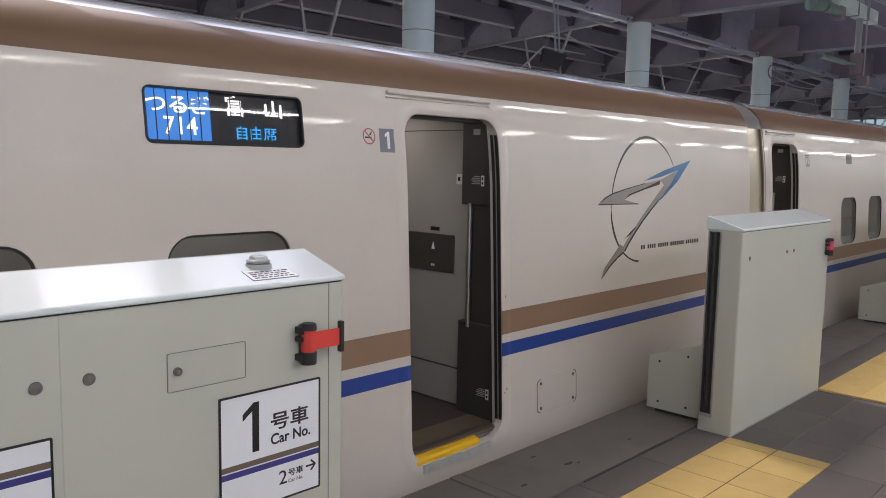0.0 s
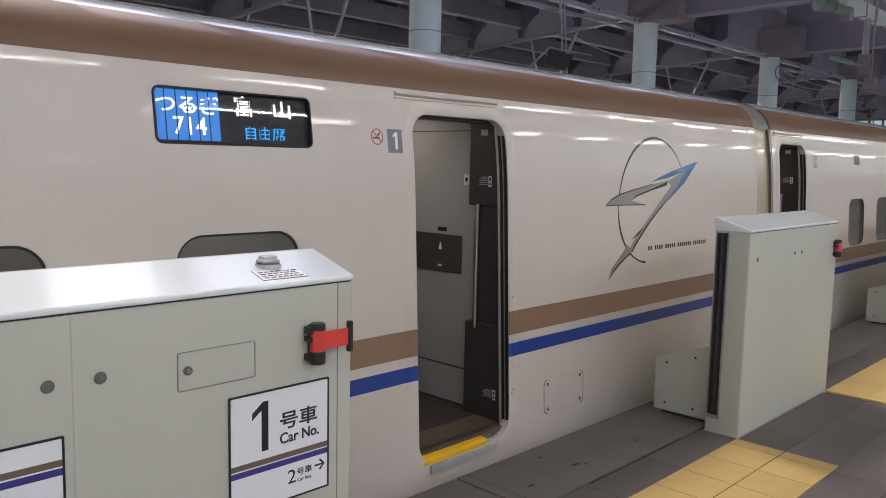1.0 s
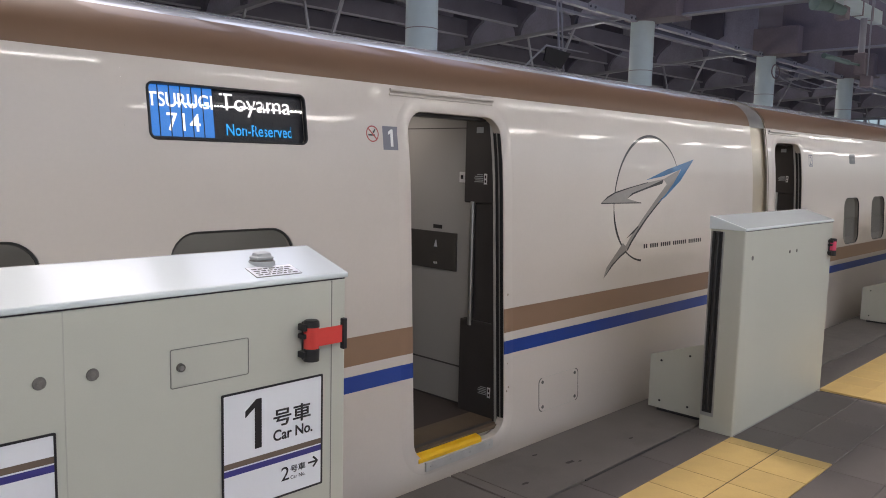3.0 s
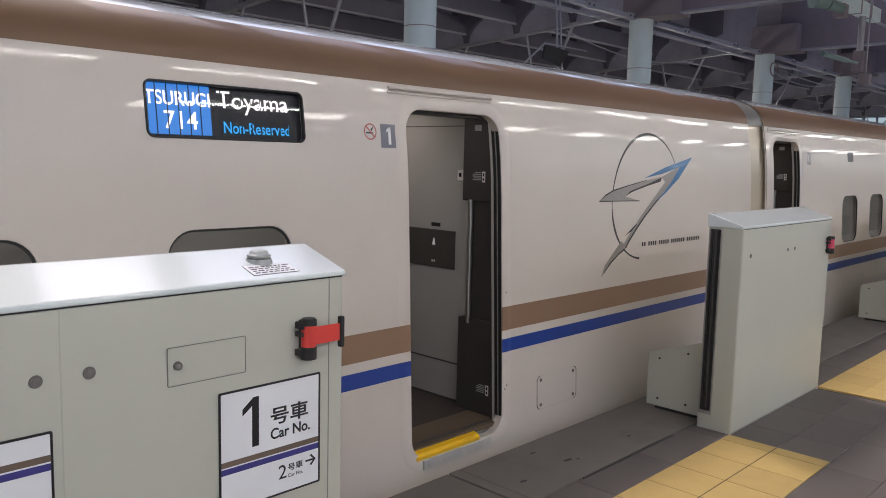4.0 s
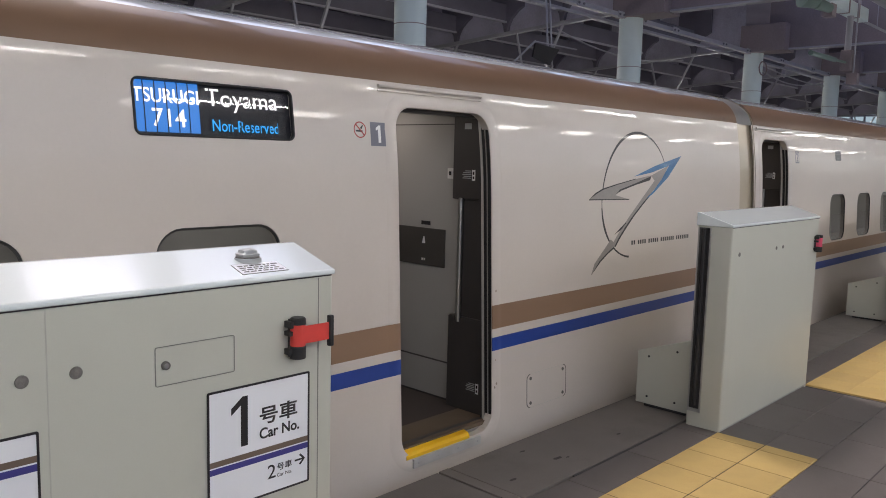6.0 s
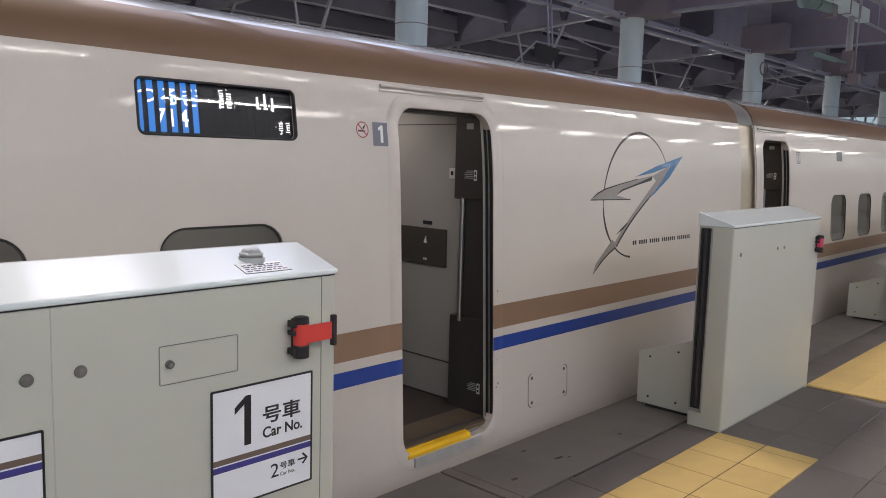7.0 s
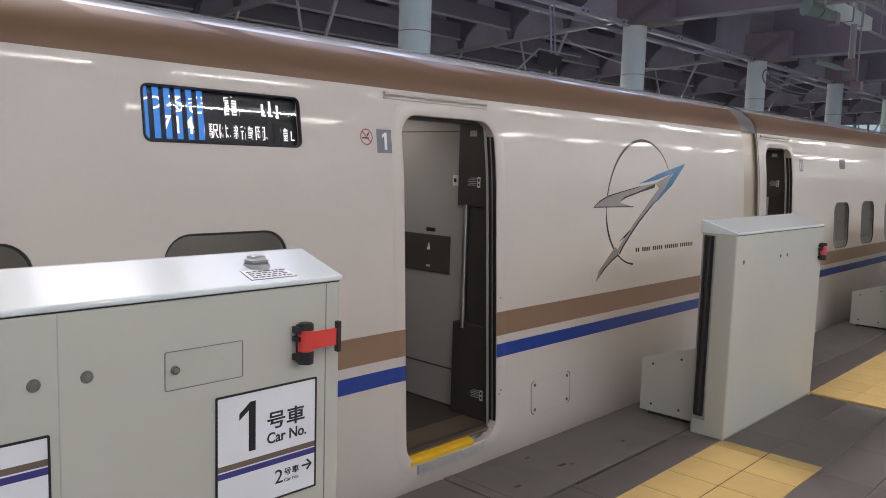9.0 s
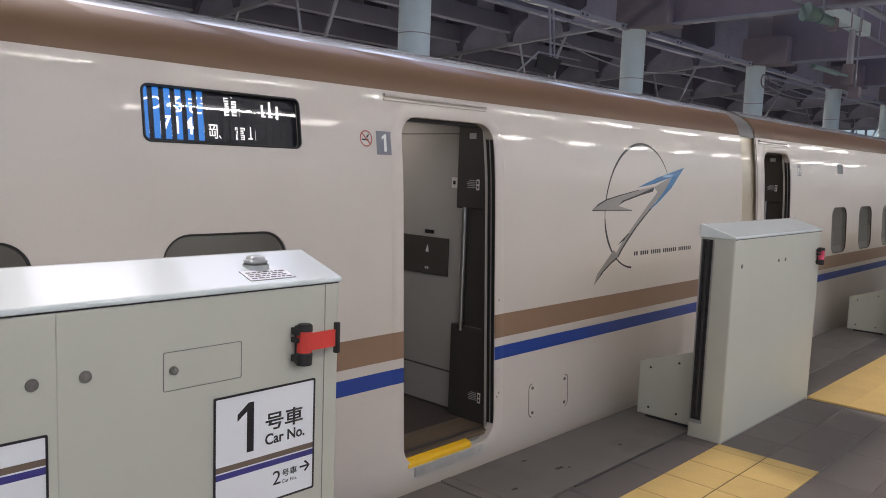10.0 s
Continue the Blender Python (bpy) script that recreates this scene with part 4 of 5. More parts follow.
def in_sign(bm, depth):
    """Lay flat work made at y = 0 into the display, so far behind the side, following its curve."""
    for k in range(1, 8):
        bmesh.ops.bisect_plane(bm, geom=bm.verts[:] + bm.edges[:] + bm.faces[:], plane_co=(0, 0, SZ0 + (SZ1 - SZ0) * k / 8), plane_no=(0, 0, 1))
    for v in bm.verts:
        v.co = on_side(v.co.x, v.co.z, -0.0045 - depth - v.co.y)
    return bm


BX = S0 + 0.318   # right end of the blue field
part("back_board", in_sign(boxes((S0 - 0.02, S1 + 0.02, 0, 0.004, SZ0 - 0.02, SZ1 + 0.02)), 0.040), M_LED_BACK, display)
U = lambda f: S0 - 0.010 + 0.756 * f
V = lambda f: SZ0 + 0.006 + 0.225 * f


def page(depth):
    p = thing("display_page", (0, 0, 0), "", "")
    p.parent = display
    p.location = -Vector(display.location)
    part("page_board", in_sign(boxes((S0 - 0.01, S1 + 0.01, 0, 0.003, SZ0 - 0.01, SZ1 + 0.01)), depth + 0.0012), M_LED_BACK, p)
    return p


def letters(p, text, u0, u1, v0, v1, depth, m, bold=0.0):
    part("lettering", in_sign(lettering(text, U(u0), U(u1), V(v0), V(v1), 0, bold=bold), depth), m, p)


# first page
page_one = page(0.0105)
for k in range(6):
    a, c = S0 + 0.007 + k * 0.0487, S0 + 0.007 + (k + 1) * 0.0487 - 0.0035
    part("led_column", in_sign(boxes((a, c, -0.0005, 0, V(0.04), V(0.955))), 0.0105), M_LED_BLUE, page_one)
letters(page_one, "つるぎ", 0.03, 0.405, 0.53, 0.87, 0.0095, M_LED_WHITE, 0.014)
letters(page_one, "714", 0.125, 0.32, 0.14, 0.47, 0.0095, M_LED_WHITE, 0.008)
letters(page_one, "富", 0.505, 0.625, 0.535, 0.93, 0.0105, M_LED_WHITE, 0.012)
letters(page_one, "山", 0.765, 0.885, 0.545, 0.885, 0.0105, M_LED_WHITE, 0.012)
letters(page_one, "自由席", 0.565, 0.835, 0.09, 0.36, 0.0105, M_LED_CYAN, 0.005)

for k in range(15):
    a = S0 + 0.007 + (k + 1) * 0.0487 - 0.005
    part("dark_column", in_sign(boxes((a, a + 0.005, -0.0003, 0, V(0.02), V(0.98))), 0.0085), M_LED_BACK, page_one)

# second page
page_two = page(0.0165)
for k in range(6):
    a, c = S0 + 0.007 + k * 0.0487, S0 + 0.007 + (k + 1) * 0.0487 - 0.0035
    part("led_column", in_sign(boxes((a, c, -0.0005, 0, V(0.04), V(0.955))), 0.0165), M_LED_BLUE, page_two)
letters(page_two, "TSURUGI", 0.022, 0.402, 0.57, 0.83, 0.0155, M_LED_WHITE, 0.012)
letters(page_two, "714", 0.125, 0.32, 0.14, 0.47, 0.0155, M_LED_WHITE, 0.008)
letters(page_two, "Toyama", 0.45, 0.925, 0.47, 0.90, 0.0165, M_LED_WHITE, 0.0)
letters(page_two, "Non-Reserved", 0.48, 0.925, 0.10, 0.32, 0.0165, M_LED_CYAN, 0.004)

for k in range(15):
    a = S0 + 0.007 + (k + 1) * 0.0487 - 0.005
    part("dark_column", in_sign(boxes((a, a + 0.005, -0.0003, 0, V(0.02), V(0.98))), 0.0145), M_LED_BACK, page_two)

# third page, with dark gaps between its columns and a line of text that runs along below
page_three = page(0.0225)
for k in range(6):
    a = S0 + 0.007 + k * 0.0487
    part("led_column", in_sign(boxes((a, a + 0.028, -0.0005, 0, V(0.04), V(0.955))), 0.0205), M_LED_BLUE, page_three)
    part("dark_column", in_sign(boxes((a + 0.028, a + 0.0487, -0.0005, 0, V(0.0), V(1.0))), 0.0180), M_LED_BACK, page_three)
letters(page_three, "つるぎ", 0.03, 0.405, 0.53, 0.87, 0.0195, M_LED_WHITE, 0.014)
letters(page_three, "714", 0.125, 0.32, 0.14, 0.47, 0.0195, M_LED_WHITE, 0.008)
letters(page_three, "富", 0.505, 0.625, 0.535, 0.93, 0.0225, M_LED_WHITE, 0.012)
letters(page_three, "山", 0.765, 0.885, 0.545, 0.885, 0.0225, M_LED_WHITE, 0.012)
for k in range(-2, 10):
    a = S0 + 0.429 + 0.0373 * k + 0.0118
    part("dark_column", in_sign(boxes((a, min(a + 0.0137, S1 - 0.004), -0.0003, 0, V(0.02), V(0.98))), 0.0208), M_LED_BACK, page_three)
part("side_cover", in_sign(boxes((S0 - 0.02, BX - 0.004, 0, 0.001, SZ0, SZ1)), 0.0212), M_LED_BACK, page_three)

running_text = thing("running_text", (0, 0, 0))
running_text.parent = display
running_text.location = -Vector(display.location)
TEXT_START = S1 - 0.006
for glyph, off, w in (("停", 0.0, 0.05), ("車", 0.055, 0.05), ("駅", 0.11, 0.05), ("は", 0.165, 0.045), ("、", 0.215, 0.012), ("新", 0.235, 0.05), ("高", 0.29, 0.05), ("岡", 0.345, 0.05), ("、", 0.40, 0.012), ("富", 0.48, 0.05), ("山", 0.535, 0.048)):
    z1 = 0.16 if w < 0.02 else 0.36
    part("glyph", in_sign(lettering(glyph, TEXT_START + off, TEXT_START + off + w, V(0.09), V(z1), 0, bold=0.004), 0.0218), M_LED_WHITE, running_text)


# ---- columns and roof ----
COLUMN_X = [2.70 + 8.0 * k for k in range(-2, 12)]
COLUMN_Y = 10.92
TOP = 5.36


def roof_column(x):
    c = thing("roof_column", (x, COLUMN_Y, 0), "pale blue-grey round steel roof column", "column", "roof columns")
    b = bmesh.new()
    rod(b, (x, COLUMN_Y, 0), (x, COLUMN_Y, TOP), 0.305, None, 32)
    part("shaft", b, M_COLUMN, c, "", True)
    b = bmesh.new()
    rod(b, (x, COLUMN_Y, TOP - 1.25), (x, COLUMN_Y, TOP - 1.235), 0.308, None, 32)
    part("band", b, M_GIRDER, c)
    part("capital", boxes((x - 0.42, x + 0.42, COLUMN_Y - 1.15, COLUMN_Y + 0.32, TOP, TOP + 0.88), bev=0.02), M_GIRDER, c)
    return c


first = roof_column(COLUMN_X[0])
for x in COLUMN_X[1:]:
    copy_thing(first, pose(x, COLUMN_Y, 0))

PURLIN_Y = (13.05, 15.05, 17.05, 19.05, 21.05, 23.05, 25.05)


def far_z(y):
    """The girder's bottom line past the column row, where the roof falls away."""
    return 5.55 - 0.062 * (y - 11.6)


girder = thing("roof_girder", (COLUMN_X[0], COLUMN_Y, TOP), "deep grey steel girder with pale bottom flange", "girder", "roof girders")
gx = COLUMN_X[0]
# near web in the dimmed tone, far web below in the lit one
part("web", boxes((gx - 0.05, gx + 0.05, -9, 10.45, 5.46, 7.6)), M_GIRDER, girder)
part("flange", boxes((gx - 0.14, gx + 0.14, -9, COLUMN_Y - 0.5, 5.405, 5.455)), M_BEAM, girder)
far_web = [(11.3, far_z(11.3) + 0.06), (26, far_z(26) + 0.06), (26, 7.6), (11.3, 7.6)]
part("far_web", extrude_polygon(far_web, "x", gx + 0.02, gx + 0.06), M_WEB, girder, "grey web plate")
part("far_flange", beam(bmesh.new(), (gx, 11.2, far_z(11.2)), (gx, 26, far_z(26)), 0.17, 0.09), M_BEAM, girder, "pale bottom flange")
# flared stiffeners where the purlins meet the girder
for y in PURLIN_Y:
    z = far_z(y)
    flare = [(y - 0.06, z + 0.05), (y + 0.06, z + 0.05), (y + 0.09, z + 0.22), (y + 0.2, z + 0.42), (y + 0.42, z + 0.62), (y + 0.6, z + 0.72), (y + 0.6, 7.58), (y - 0.6, 7.58), (y - 0.6, z + 0.72), (y - 0.42, z + 0.62), (y - 0.2, z + 0.42), (y - 0.09, z + 0.22)]
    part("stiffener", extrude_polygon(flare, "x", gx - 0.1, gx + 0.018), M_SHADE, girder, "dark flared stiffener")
for (ya, za), (yb, zb), w in (((14.7, 5.40), (14.4, 4.2), 0.05), ((13.05, 5.42), (13.75, 4.0), 0.06), ((18.7, 5.15), (18.4, 4.0), 0.05), ((17.0, 5.2), (17.7, 3.9), 0.06)):
    part("strut", beam(bmesh.new(), (gx - 0.02, ya, za), (gx - 0.02, yb, zb), w, w), M_BEAM, girder)
for x in COLUMN_X[1:]:
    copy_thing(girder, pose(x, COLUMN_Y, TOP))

# purlins along the hall: a thin pale flange under a dark web
for y in PURLIN_Y:
    z = far_z(y) + 0.33
    p = thing("roof_purlin", (0, y, z), "dark steel purlin with a thin pale flange", "purlin", "roof purlins")
    part("flange", boxes((-40, 100, y - 0.05, y + 0.05, z - 0.03, z + 0.02)), M_BEAM, p)
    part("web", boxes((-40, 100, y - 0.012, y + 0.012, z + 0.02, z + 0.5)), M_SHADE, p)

# beams along the column row and over the tracks
for y, z, w, h, lab in ((COLUMN_Y + 0.05, TOP + 0.03, 0.16, 0.11, "pale steel beam along the column row"), (11.62, TOP + 0.02, 0.07, 0.07, "thin steel pipe along the column row")):
    bm_ = part("roof_beam", boxes((-40, 100, y - w / 2, y + w / 2, z - h / 2, z + h / 2)), M_BEAM)
    tagged(bm_, lab, "beam", "roof beams")
# bolted splice plates on the row beam
for k, x in enumerate(COLUMN_X):
    for dx in (-2.4, -0.55, 0.55, 2.4):
        sp_ = thing("splice_plate", (x + dx, COLUMN_Y, TOP), "small bolted splice plate on roof beam", "splice plate", "splice plates")
        part("plate", boxes((x + dx - 0.16, x + dx + 0.16, COLUMN_Y - 0.045, COLUMN_Y - 0.03, TOP - 0.05, TOP + 0.11)), M_BEAM, sp_)
        for bx in (-0.1, 0.1):
            b = bmesh.new()
            rod(b, (x + dx + bx, COLUMN_Y - 0.045, TOP + 0.03), (x + dx + bx, COLUMN_Y - 0.075, TOP + 0.03), 0.03, None, 6)
            part("bolt", b, M_SHADE, sp_)

def tube(points, r, sides=6):
    """One bent round bar through the points."""
    bm, rows = bmesh.new(), []
    for k, p in enumerate(points):
        along = (points[min(k + 1, len(points) - 1)] - points[max(k - 1, 0)]).normalized()
        turn = along.to_track_quat("Z", "Y")
        rows.append([bm.verts.new(p + turn @ Vector((r * math.cos(a * 2 * math.pi / sides), r * math.sin(a * 2 * math.pi / sides), 0))) for a in range(sides)])
    for a, b in zip(rows, rows[1:]):
        for i in range(sides):
            j = (i + 1) % sides
            bm.faces.new((a[i], a[j], b[j], b[i]))
    return bm


# sagging cables behind the columns
for x0, y0, z0, x1, y1, z1, sag in ((26.75, 11.15, 5.2, 34.65, 11.15, 5.15, 0.45), (18.9, 13.4, 5.35, 26.6, 13.4, 5.3, 0.35), (26.8, 11.15, 5.28, 34.6, 11.15, 4.95, 0.15), (30.5, 11.3, 4.95, 31.6, 11.62, 5.36, 0.1)):
    pts = [Vector((x0 + (x1 - x0) * k / 10, y0 + (y1 - y0) * k / 10, z0 + (z1 - z0) * k / 10 - sag * 4 * (k / 10) * (1 - k / 10))) for k in range(11)]
    tagged(part("cable", tube(pts, 0.022), M_BEAM), "grey cable slung between the roof columns", "cable", "roof cables")
# coiled cable on one column
ring = [Vector((26.70 + 0.32 * math.cos(k * math.pi / 8), COLUMN_Y - 0.34, 4.86 + 0.22 * math.sin(k * math.pi / 8))) for k in range(17)]
tagged(part("cable_coil", tube(ring, 0.022), M_GIRDER), "coiled cable hung on a roof column", "cable")

# the roof is open to the sky in a strip over the tracks
ceiling = part("ceiling", boxes((-40, 100, -9.5, 4.8, TOP + 2.3, TOP + 2.5), (-40, 100, 9.6, 30, TOP + 2.3, TOP + 2.5), (14, 75, 4.8, 6.6, TOP + 2.3, TOP + 2.5), (75, 100, 4.8, 9.6, TOP + 2.3, TOP + 2.5)), M_DECK)
tagged(ceiling, "dark station roof deck", "ceiling", "", "structure")
# secondary beams that cross the opening between the girders
for x in COLUMN_X:
    for dx in (2.75, 5.45):
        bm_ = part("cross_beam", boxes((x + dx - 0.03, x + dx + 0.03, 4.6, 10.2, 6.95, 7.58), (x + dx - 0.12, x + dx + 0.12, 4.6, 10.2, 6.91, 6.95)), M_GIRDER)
        tagged(bm_, "grey secondary beam across the roof opening", "beam", "cross beams")
# unseen wall added behind the view, cut open above so daylight reaches the roof
wall_back = part("wall_back", boxes((-40, 100, -9.5, -9.2, -0.5, 3.6)), M_WALL)
tagged(wall_back, "added unseen back wall, open above to admit daylight", "wall", "", "structure")
# added far wall: lintel blocks the sky, gap hidden by the train admits daylight
wall_far = part("wall_far", boxes((-40, 100, 27, 27.3, -1.5, 1.5), (-40, 100, 27, 27.3, 6.2, TOP + 2.3)), M_WALL)
tagged(wall_far, "added far wall, its hidden gap admits daylight", "wall", "", "structure")
glazing = part("glazing", boxes((62, 62.2, 13.5, 20.5, 4.3, 6.3)), M_SKYGLOW)
tagged(glazing, "bright daylight glazing at the far roof end", "glazing", "", "structure")

wall_end = part("wall_end", boxes((62.4, 62.7, -9.2, 27, -1.5, TOP + 2.3)), M_DECK)
tagged(wall_end, "dark station end wall", "wall", "", "structure")

# things that hang from the roof over the far end
mullions = thing("glazing_bars", (61.9, 14, 4.3), "dark bars before the far daylight glazing", "glazing bars")
for k in range(9):
    part("bar", boxes((61.85, 61.95, 13.6 + 0.85 * k, 13.72 + 0.85 * k, 4.2, 6.4)), M_DECK, mullions)
part("bar", boxes((61.8, 61.9, 13.5, 20.5, 5.3, 5.42)), M_DECK, mullions)
bracket = thing("line_bracket", (14.2, 10.5, 4.0), "dark overhead line bracket hung from roof beam", "bracket")
b = bmesh.new()
rod(b, (13.30, 10.5, 3.66), (14.06, 10.5, 4.20), 0.022, None, 8)
rod(b, (14.06, 10.5, 4.19), (15.64, 10.5, 4.20), 0.016, None, 8)
part("arm", b, M_BEAM, bracket)
part("plate", extrude_polygon([(14.06, 4.16), (14.95, 4.12), (14.6, 3.75), (13.98, 3.86)], "y", 10.49, 10.53), M_INK, bracket, "dark plate")
b = bmesh.new()
rod(b, (14.6, 10.52, 3.6), (14.95, 10.93, 5.36), 0.025, None, 8)
rod(b, (14.75, 10.52, 3.6), (15.1, 10.93, 5.36), 0.02, None, 8)
part("hanger", b, M_BEAM, bracket)
for bx, by, bz, sx, sz in ((19.0, 6.15, 5.12, 0.30, 0.28), (20.75, 6.05, 3.78, 0.22, 0.26)):
    jb = thing("junction_box", (bx, by, bz), "pale equipment box hung under the roof", "junction box", "roof equipment boxes")
    part("case", boxes((bx - sx / 2, bx + sx / 2, by - 0.12, by + 0.12, bz - sz / 2, bz + sz / 2), bev=0.015), M_GIRDER, jb)
    b = bmesh.new()
    rod(b, (bx, by, bz + sz / 2), (bx, by, TOP + 2.3), 0.02, None, 8)
    part("hanger", b, M_BEAM, jb)
for y, z, r in ((5.7, 5.62, 0.06), (5.95, 5.72, 0.045), (6.5, 5.45, 0.035)):
    b = bmesh.new()
    rod(b, (16.2, y, z), (60, y, z), r, None, 10)
    for x in range(18, 60, 6):
        rod(b, (x, y, z), (x, y, TOP + 2.3), 0.012, None, 6)
    pipe = part("roof_pipe", b, M_BEAM)
    tagged(pipe, "grey conduit pipe hung under the roof", "pipe", "roof pipes")

b = bmesh.new()
rod(b, (18.22, 6.2, 4.12), (19.85, 6.2, 4.14), 0.055, None, 12)
rod(b, (19.85, 6.2, 4.14), (20.6, 6.2, 4.16), 0.03, None, 10)
tagged(part("green_pipe", b, M_GREEN, None, "", True), "pale green pipe held by the hanging post", "pipe")
duct = thing("cable_duct", (18.9, 6.2, 5.25), "pale blue-grey cable duct hung under the roof", "cable duct")
part("tray", boxes((18.9, 21.75, 6.1, 6.34, 5.25, 5.56), bev=0.01), M_COLUMN, duct)
for x in (19.2, 20.3, 21.4):
    b = bmesh.new()
    rod(b, (x, 6.2, 5.55), (x, 6.2, TOP + 2.3), 0.016, None, 6)
    part("hanger", b, M_BEAM, duct)
for x in (20.2, 20.95):
    part("clamp", boxes((x, x + 0.07, 6.09, 6.35, 5.24, 5.58)), M_GIRDER, duct)
speaker = thing("hanging_speaker", (18.1, 6.2, 5.0), "pale green horn speaker hung from the roof", "speaker")
b = bmesh.new()
rod(b, (18.0, 6.38, 5.26), (18.3, 6.2, 5.2), 0.20, 0.14, 20)
rod(b, (18.3, 6.2, 5.18), (18.75, 6.05, 5.12), 0.13, 0.10, 16)
part("horn", b, M_GREEN, speaker, "", True)
b = bmesh.new()
rod(b, (18.45, 6.15, 5.2), (18.45, 6.15, TOP + 2.31), 0.03, None, 10)
part("hanger", b, M_BEAM, speaker)
post = thing("hanging_post", (20.7, 6.2, 4.0), "grey post hung from roof with small box", "post")
b = bmesh.new()
rod(b, (20.7, 6.2, 4.0), (20.7, 6.2, 7.62), 0.075, None, 14)
part("tube", b, M_BEAM, post, "", True)
part("end_box", boxes((20.58, 20.82, 6.08, 6.32, 3.95, 4.45), bev=0.02), M_GIRDER, post)


# ---- platform lights ----
def strip_light(x, y, z):
    f = thing("strip_light", (x, y, z), "lit white fluorescent strip light under the canopy", "strip light", "platform strip lights")
    part("housing", extrude_polygon([(y - 0.022, z + 0.012), (y - 0.03, z + 0.09), (y + 0.03, z + 0.09), (y + 0.022, z + 0.012)], "x", x - 0.96, x + 0.96), M_BEAM, f)
    t = bmesh.new()
    rod(t, (x - 0.78, y, z - 0.012), (x + 0.78, y, z - 0.012), 0.0085, None, 10)
    part("tube", t, M_TUBE, f, "glowing tube")
    h = bmesh.new()
    for dx in (-0.4, 0.4):
        rod(h, (x + dx, y, z + 0.09), (x + dx, y, TOP + 2.3), 0.008, None, 6)
    part("hanger", h, M_BEAM, f)
    return f


LAMP_Y, LAMP_Z = -0.2, 3.72
one_light = strip_light(-9.13, LAMP_Y, LAMP_Z)
for k in range(1, 15):
    copy_thing(one_light, pose(-9.13 + 2.26 * k, LAMP_Y, LAMP_Z))


def panel_light(x, y, z, glass):
    f = thing("panel_light", (x, y, z), "lit wide diffuser light under the canopy", "panel light", "platform panel lights")
    part("housing", boxes((x - 0.48, x + 0.48, y - 0.26, y + 0.26, z + 0.005, z + 0.08)), M_CAP, f)
    part("diffuser", boxes((x - 0.45, x + 0.45, y - 0.22, y + 0.22, z - 0.01, z + 0.004)), glass, f, "glowing diffuser")
    h = bmesh.new()
    for dx in (-0.4, 0.4):
        rod(h, (x + dx, y, z + 0.08), (x + dx, y, TOP + 2.3), 0.008, None, 6)
    part("hanger", h, M_BEAM, f)
    return f


one_panel = panel_light(-10.2, -3.9, 4.4, M_PANEL)
for k in range(1, 19):
    copy_thing(one_panel, pose(-10.2 + 2.6 * k, -3.9, 4.4))
back_panel = panel_light(-10.9, -7.5, 3.72, M_PANEL_DIM)
for k in range(1, 15):
    copy_thing(back_panel, pose(-10.9 + 2.7 * k, -7.5, 3.72))


# unseen fill lights added across the tracks to lift the roof, on a rail
rail = thing("light_rail", (0, 13.5, 0), "added unseen fill-light rail on posts across the tracks", "light rail")
part("beam", boxes((-16, 60, 13.48, 13.52, 3.99, 4.07)), M_BEAM, rail)
for k in range(10):
    b = bmesh.new()
    rod(b, (-15 + 8 * k, 13.5, 0), (-15 + 8 * k, 13.5, 3.99), 0.05, None, 10)
    part("post", b, M_BEAM, rail)
for k in range(26):
    x = -14 + 2.9 * k
    f = thing("strip_light", (x, 13.5, 3.9), "added fill light strip under a rail across the tracks", "strip light", "opposite platform lights")
    part("housing", boxes((x - 1.25, x + 1.25, 13.485, 13.515, 3.92, 3.99)), M_BEAM, f)
    part("tube", boxes((x - 1.2, x + 1.2, 13.46, 13.54, 3.88, 3.92)), M_RAIL, f, "glowing tube")


# ---- paving pieces, last ----
def slab_mesh(name, sx, sy, m, t=0.014):
    bm = boxes((-sx / 2, sx / 2, -sy / 2, sy / 2, -t, 0.0))
    bmesh.ops.bevel(bm, geom=[e for e in bm.edges if all(v.co.z > -0.001 for v in e.verts)], offset=0.0025, segments=1, affect="EDGES")
    me = bpy.data.meshes.new(name)
    bm.to_mesh(me)
    bm.free()
    me.materials.append(m)
    return me


def lay(me, name, x, y, z, parent):
    o = new(name, me)
    o.parent = parent
    o.location = Vector((x, y, z)) - origin_of(parent)
    return o


tactile = thing("tactile_paving", (4.0, 1.7, 0), "yellow tactile paving strip at the platform gate", "tactile paving", "", "structure")
part("bedding", boxes((1.73, 4.835, 1.418, 2.003, -0.011, 0.0006)), M_BED, tactile)
part("bedding", boxes((6.412, 9.39, 1.418, 2.003, -0.011, 0.0006)), M_TACTILE, tactile)
me_t, me_thin = slab_mesh("tactile_tile", 0.296, 0.296, M_TACTILE), slab_mesh("tactile_tile", 0.1055, 0.296, M_TACTILE)
me_p, me_half, me_strip = slab_mesh("paver", 0.597, 0.297, M_PAVER), slab_mesh("paver", 0.297, 0.297, M_PAVER), slab_mesh("paver", 0.597, 0.232, M_PAVER)
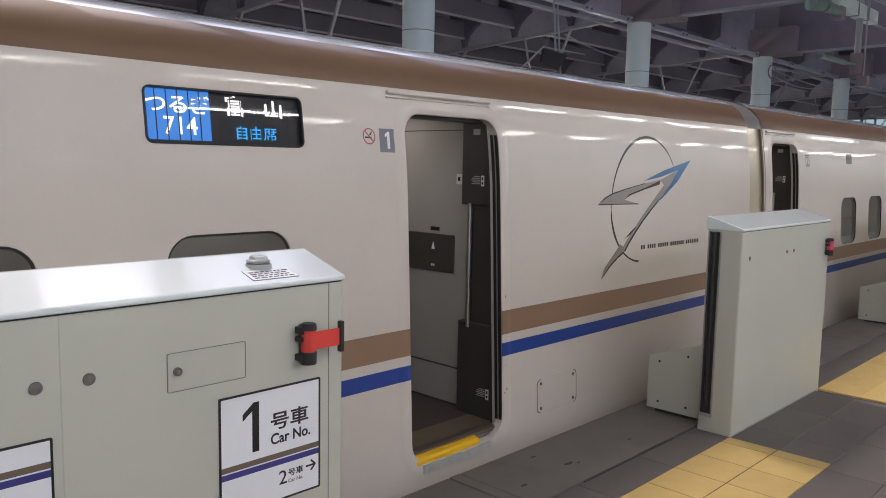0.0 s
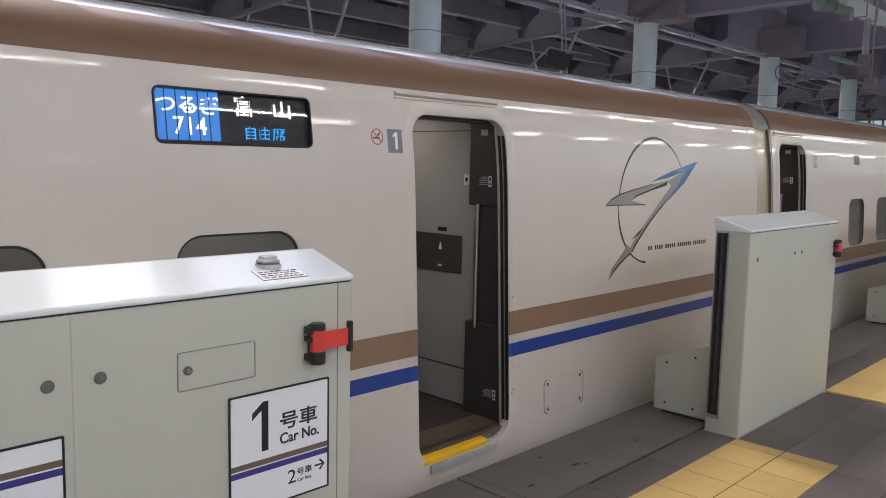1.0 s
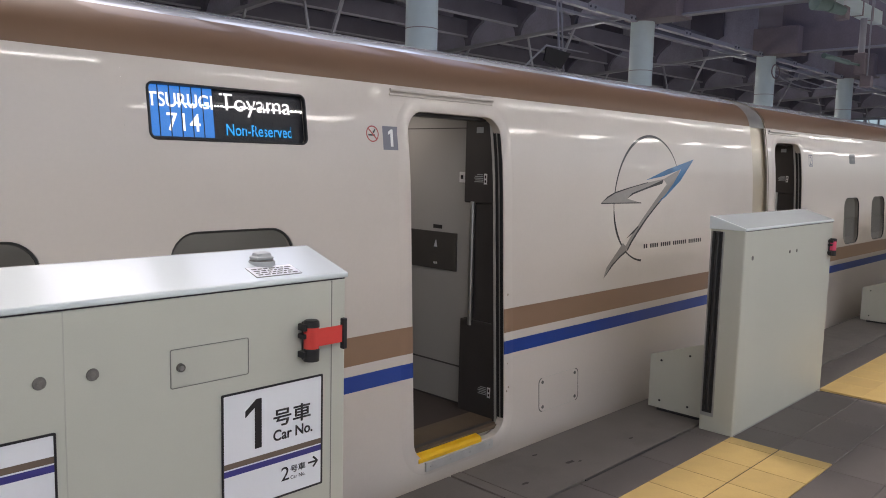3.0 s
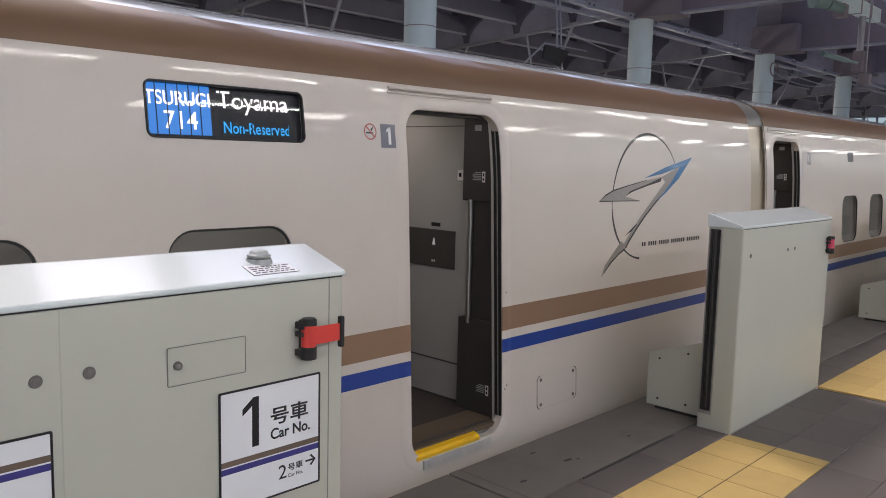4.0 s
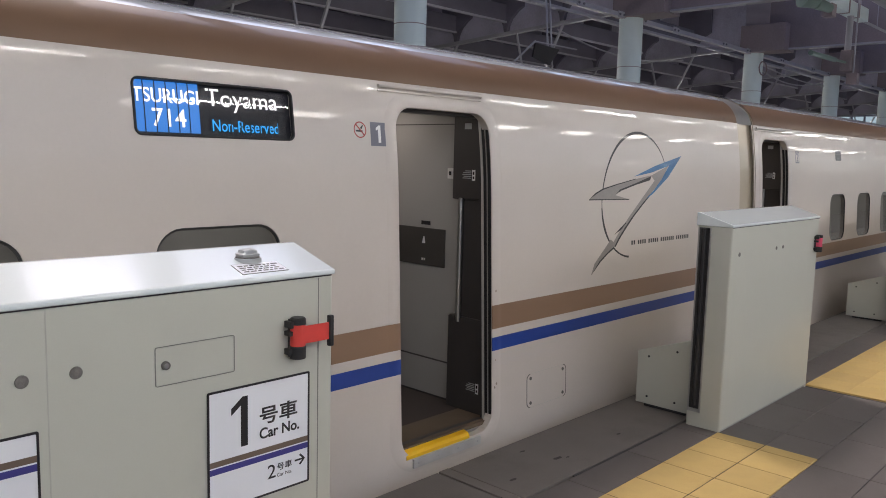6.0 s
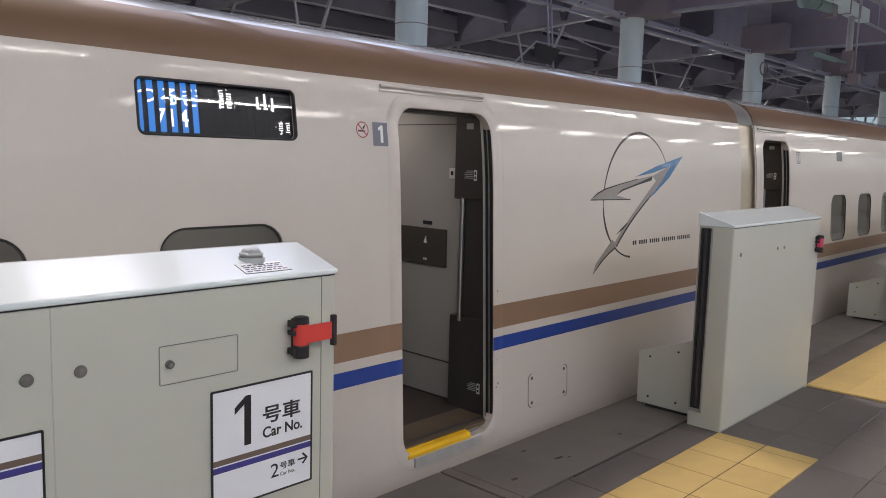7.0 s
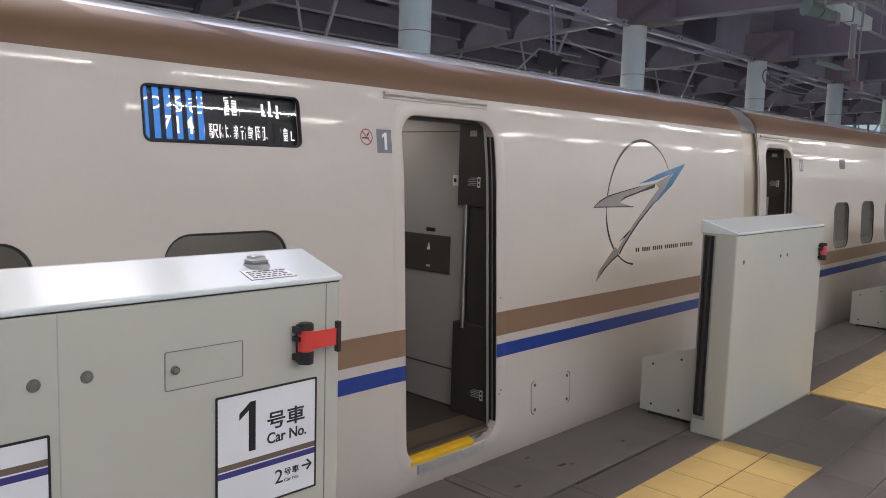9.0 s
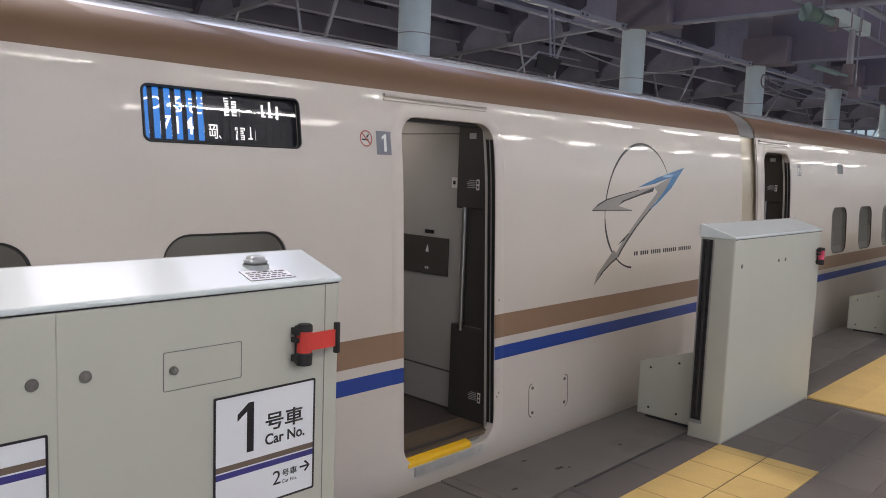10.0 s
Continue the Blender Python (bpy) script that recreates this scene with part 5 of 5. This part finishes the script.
for row, y in enumerate((1.86, 1.56)):
    for k in range(10):
        lay(me_t, "tactile_tile", 4.582 - 0.3 * k, y, 0.002, tactile)
    lay(me_thin, "tactile_tile", 4.787, y, 0.002, tactile)
    for k in range(10):
        lay(me_t, "tactile_tile", 6.555 + 0.3 * k, y, 0.002, tactile)
for k in range(22):
    x = 4.435 - 2.4 + 0.6 * k
    lay(me_strip, "paver", x, 2.127, 0.0, platform)
    for j in range(6):
        lay(me_p, "paver", x + (0.0), 1.26 - 0.3 * j, 0.0, platform)
for k in range(1, 10):
    lay(me_strip, "paver", 2.035 - 0.6 * k, 2.127, 0.0, platform)
for y in (1.86, 1.56):
    lay(me_half, "paver", 4.99, y, 0.0, platform)
    lay(me_p, "paver", 5.44, y, 0.0, platform)
    lay(me_p, "paver", 6.04, y, 0.0, platform)
    for k in range(12):
        lay(me_p, "paver", 9.85 + 0.6 * k, y, 0.0, platform)


# the rest of the paving, out of reach of the view
verts, faces = [], []
for i in range(60):
    for j in range(36):
        x, y = -12.365 + 0.6 * i, 1.86 - 0.3 * j
        if y > -0.4 and x > 1.7:
            continue
        k = len(verts)
        for dz in (-0.012, 0.0):
            verts += [(x - 0.298, y - 0.148, dz), (x + 0.298, y - 0.148, dz), (x + 0.298, y + 0.148, dz), (x - 0.298, y + 0.148, dz)]
        faces += [(k + 4, k + 5, k + 6, k + 7)] + [(k + a, k + (a + 1) % 4, k + 4 + (a + 1) % 4, k + 4 + a) for a in range(4)]
me = bpy.data.meshes.new("paving_rest")
me.from_pydata(verts, [], faces)
me.materials.append(M_PAVER)
rest_paving = new("paving_rest", me)
rest_paving.parent = platform
tagged(rest_paving, "", "", "", "stuff")


def motions():
    """The display: the pages slide aside one after the other; the lower line runs to the left."""
    rest = -Vector(display.location)
    at = lambda dx: pose(rest.x + dx, rest.y, rest.z)
    walk(page_one, [(0, at(0)), (1.9, at(0)), (1.97, at(-0.80)), (10, at(-0.80))])
    walk(page_two, [(0, at(0)), (6.2, at(0)), (6.3, at(-0.82)), (10, at(-0.82))])
    walk(running_text, [(0, at(0)), (6.5, at(0)), (6.7, at(-0.0236))] + [(6.7 + 0.55 * k, at(-0.0236 - 0.236 * 0.55 * k)) for k in range(1, 7)])


motions()
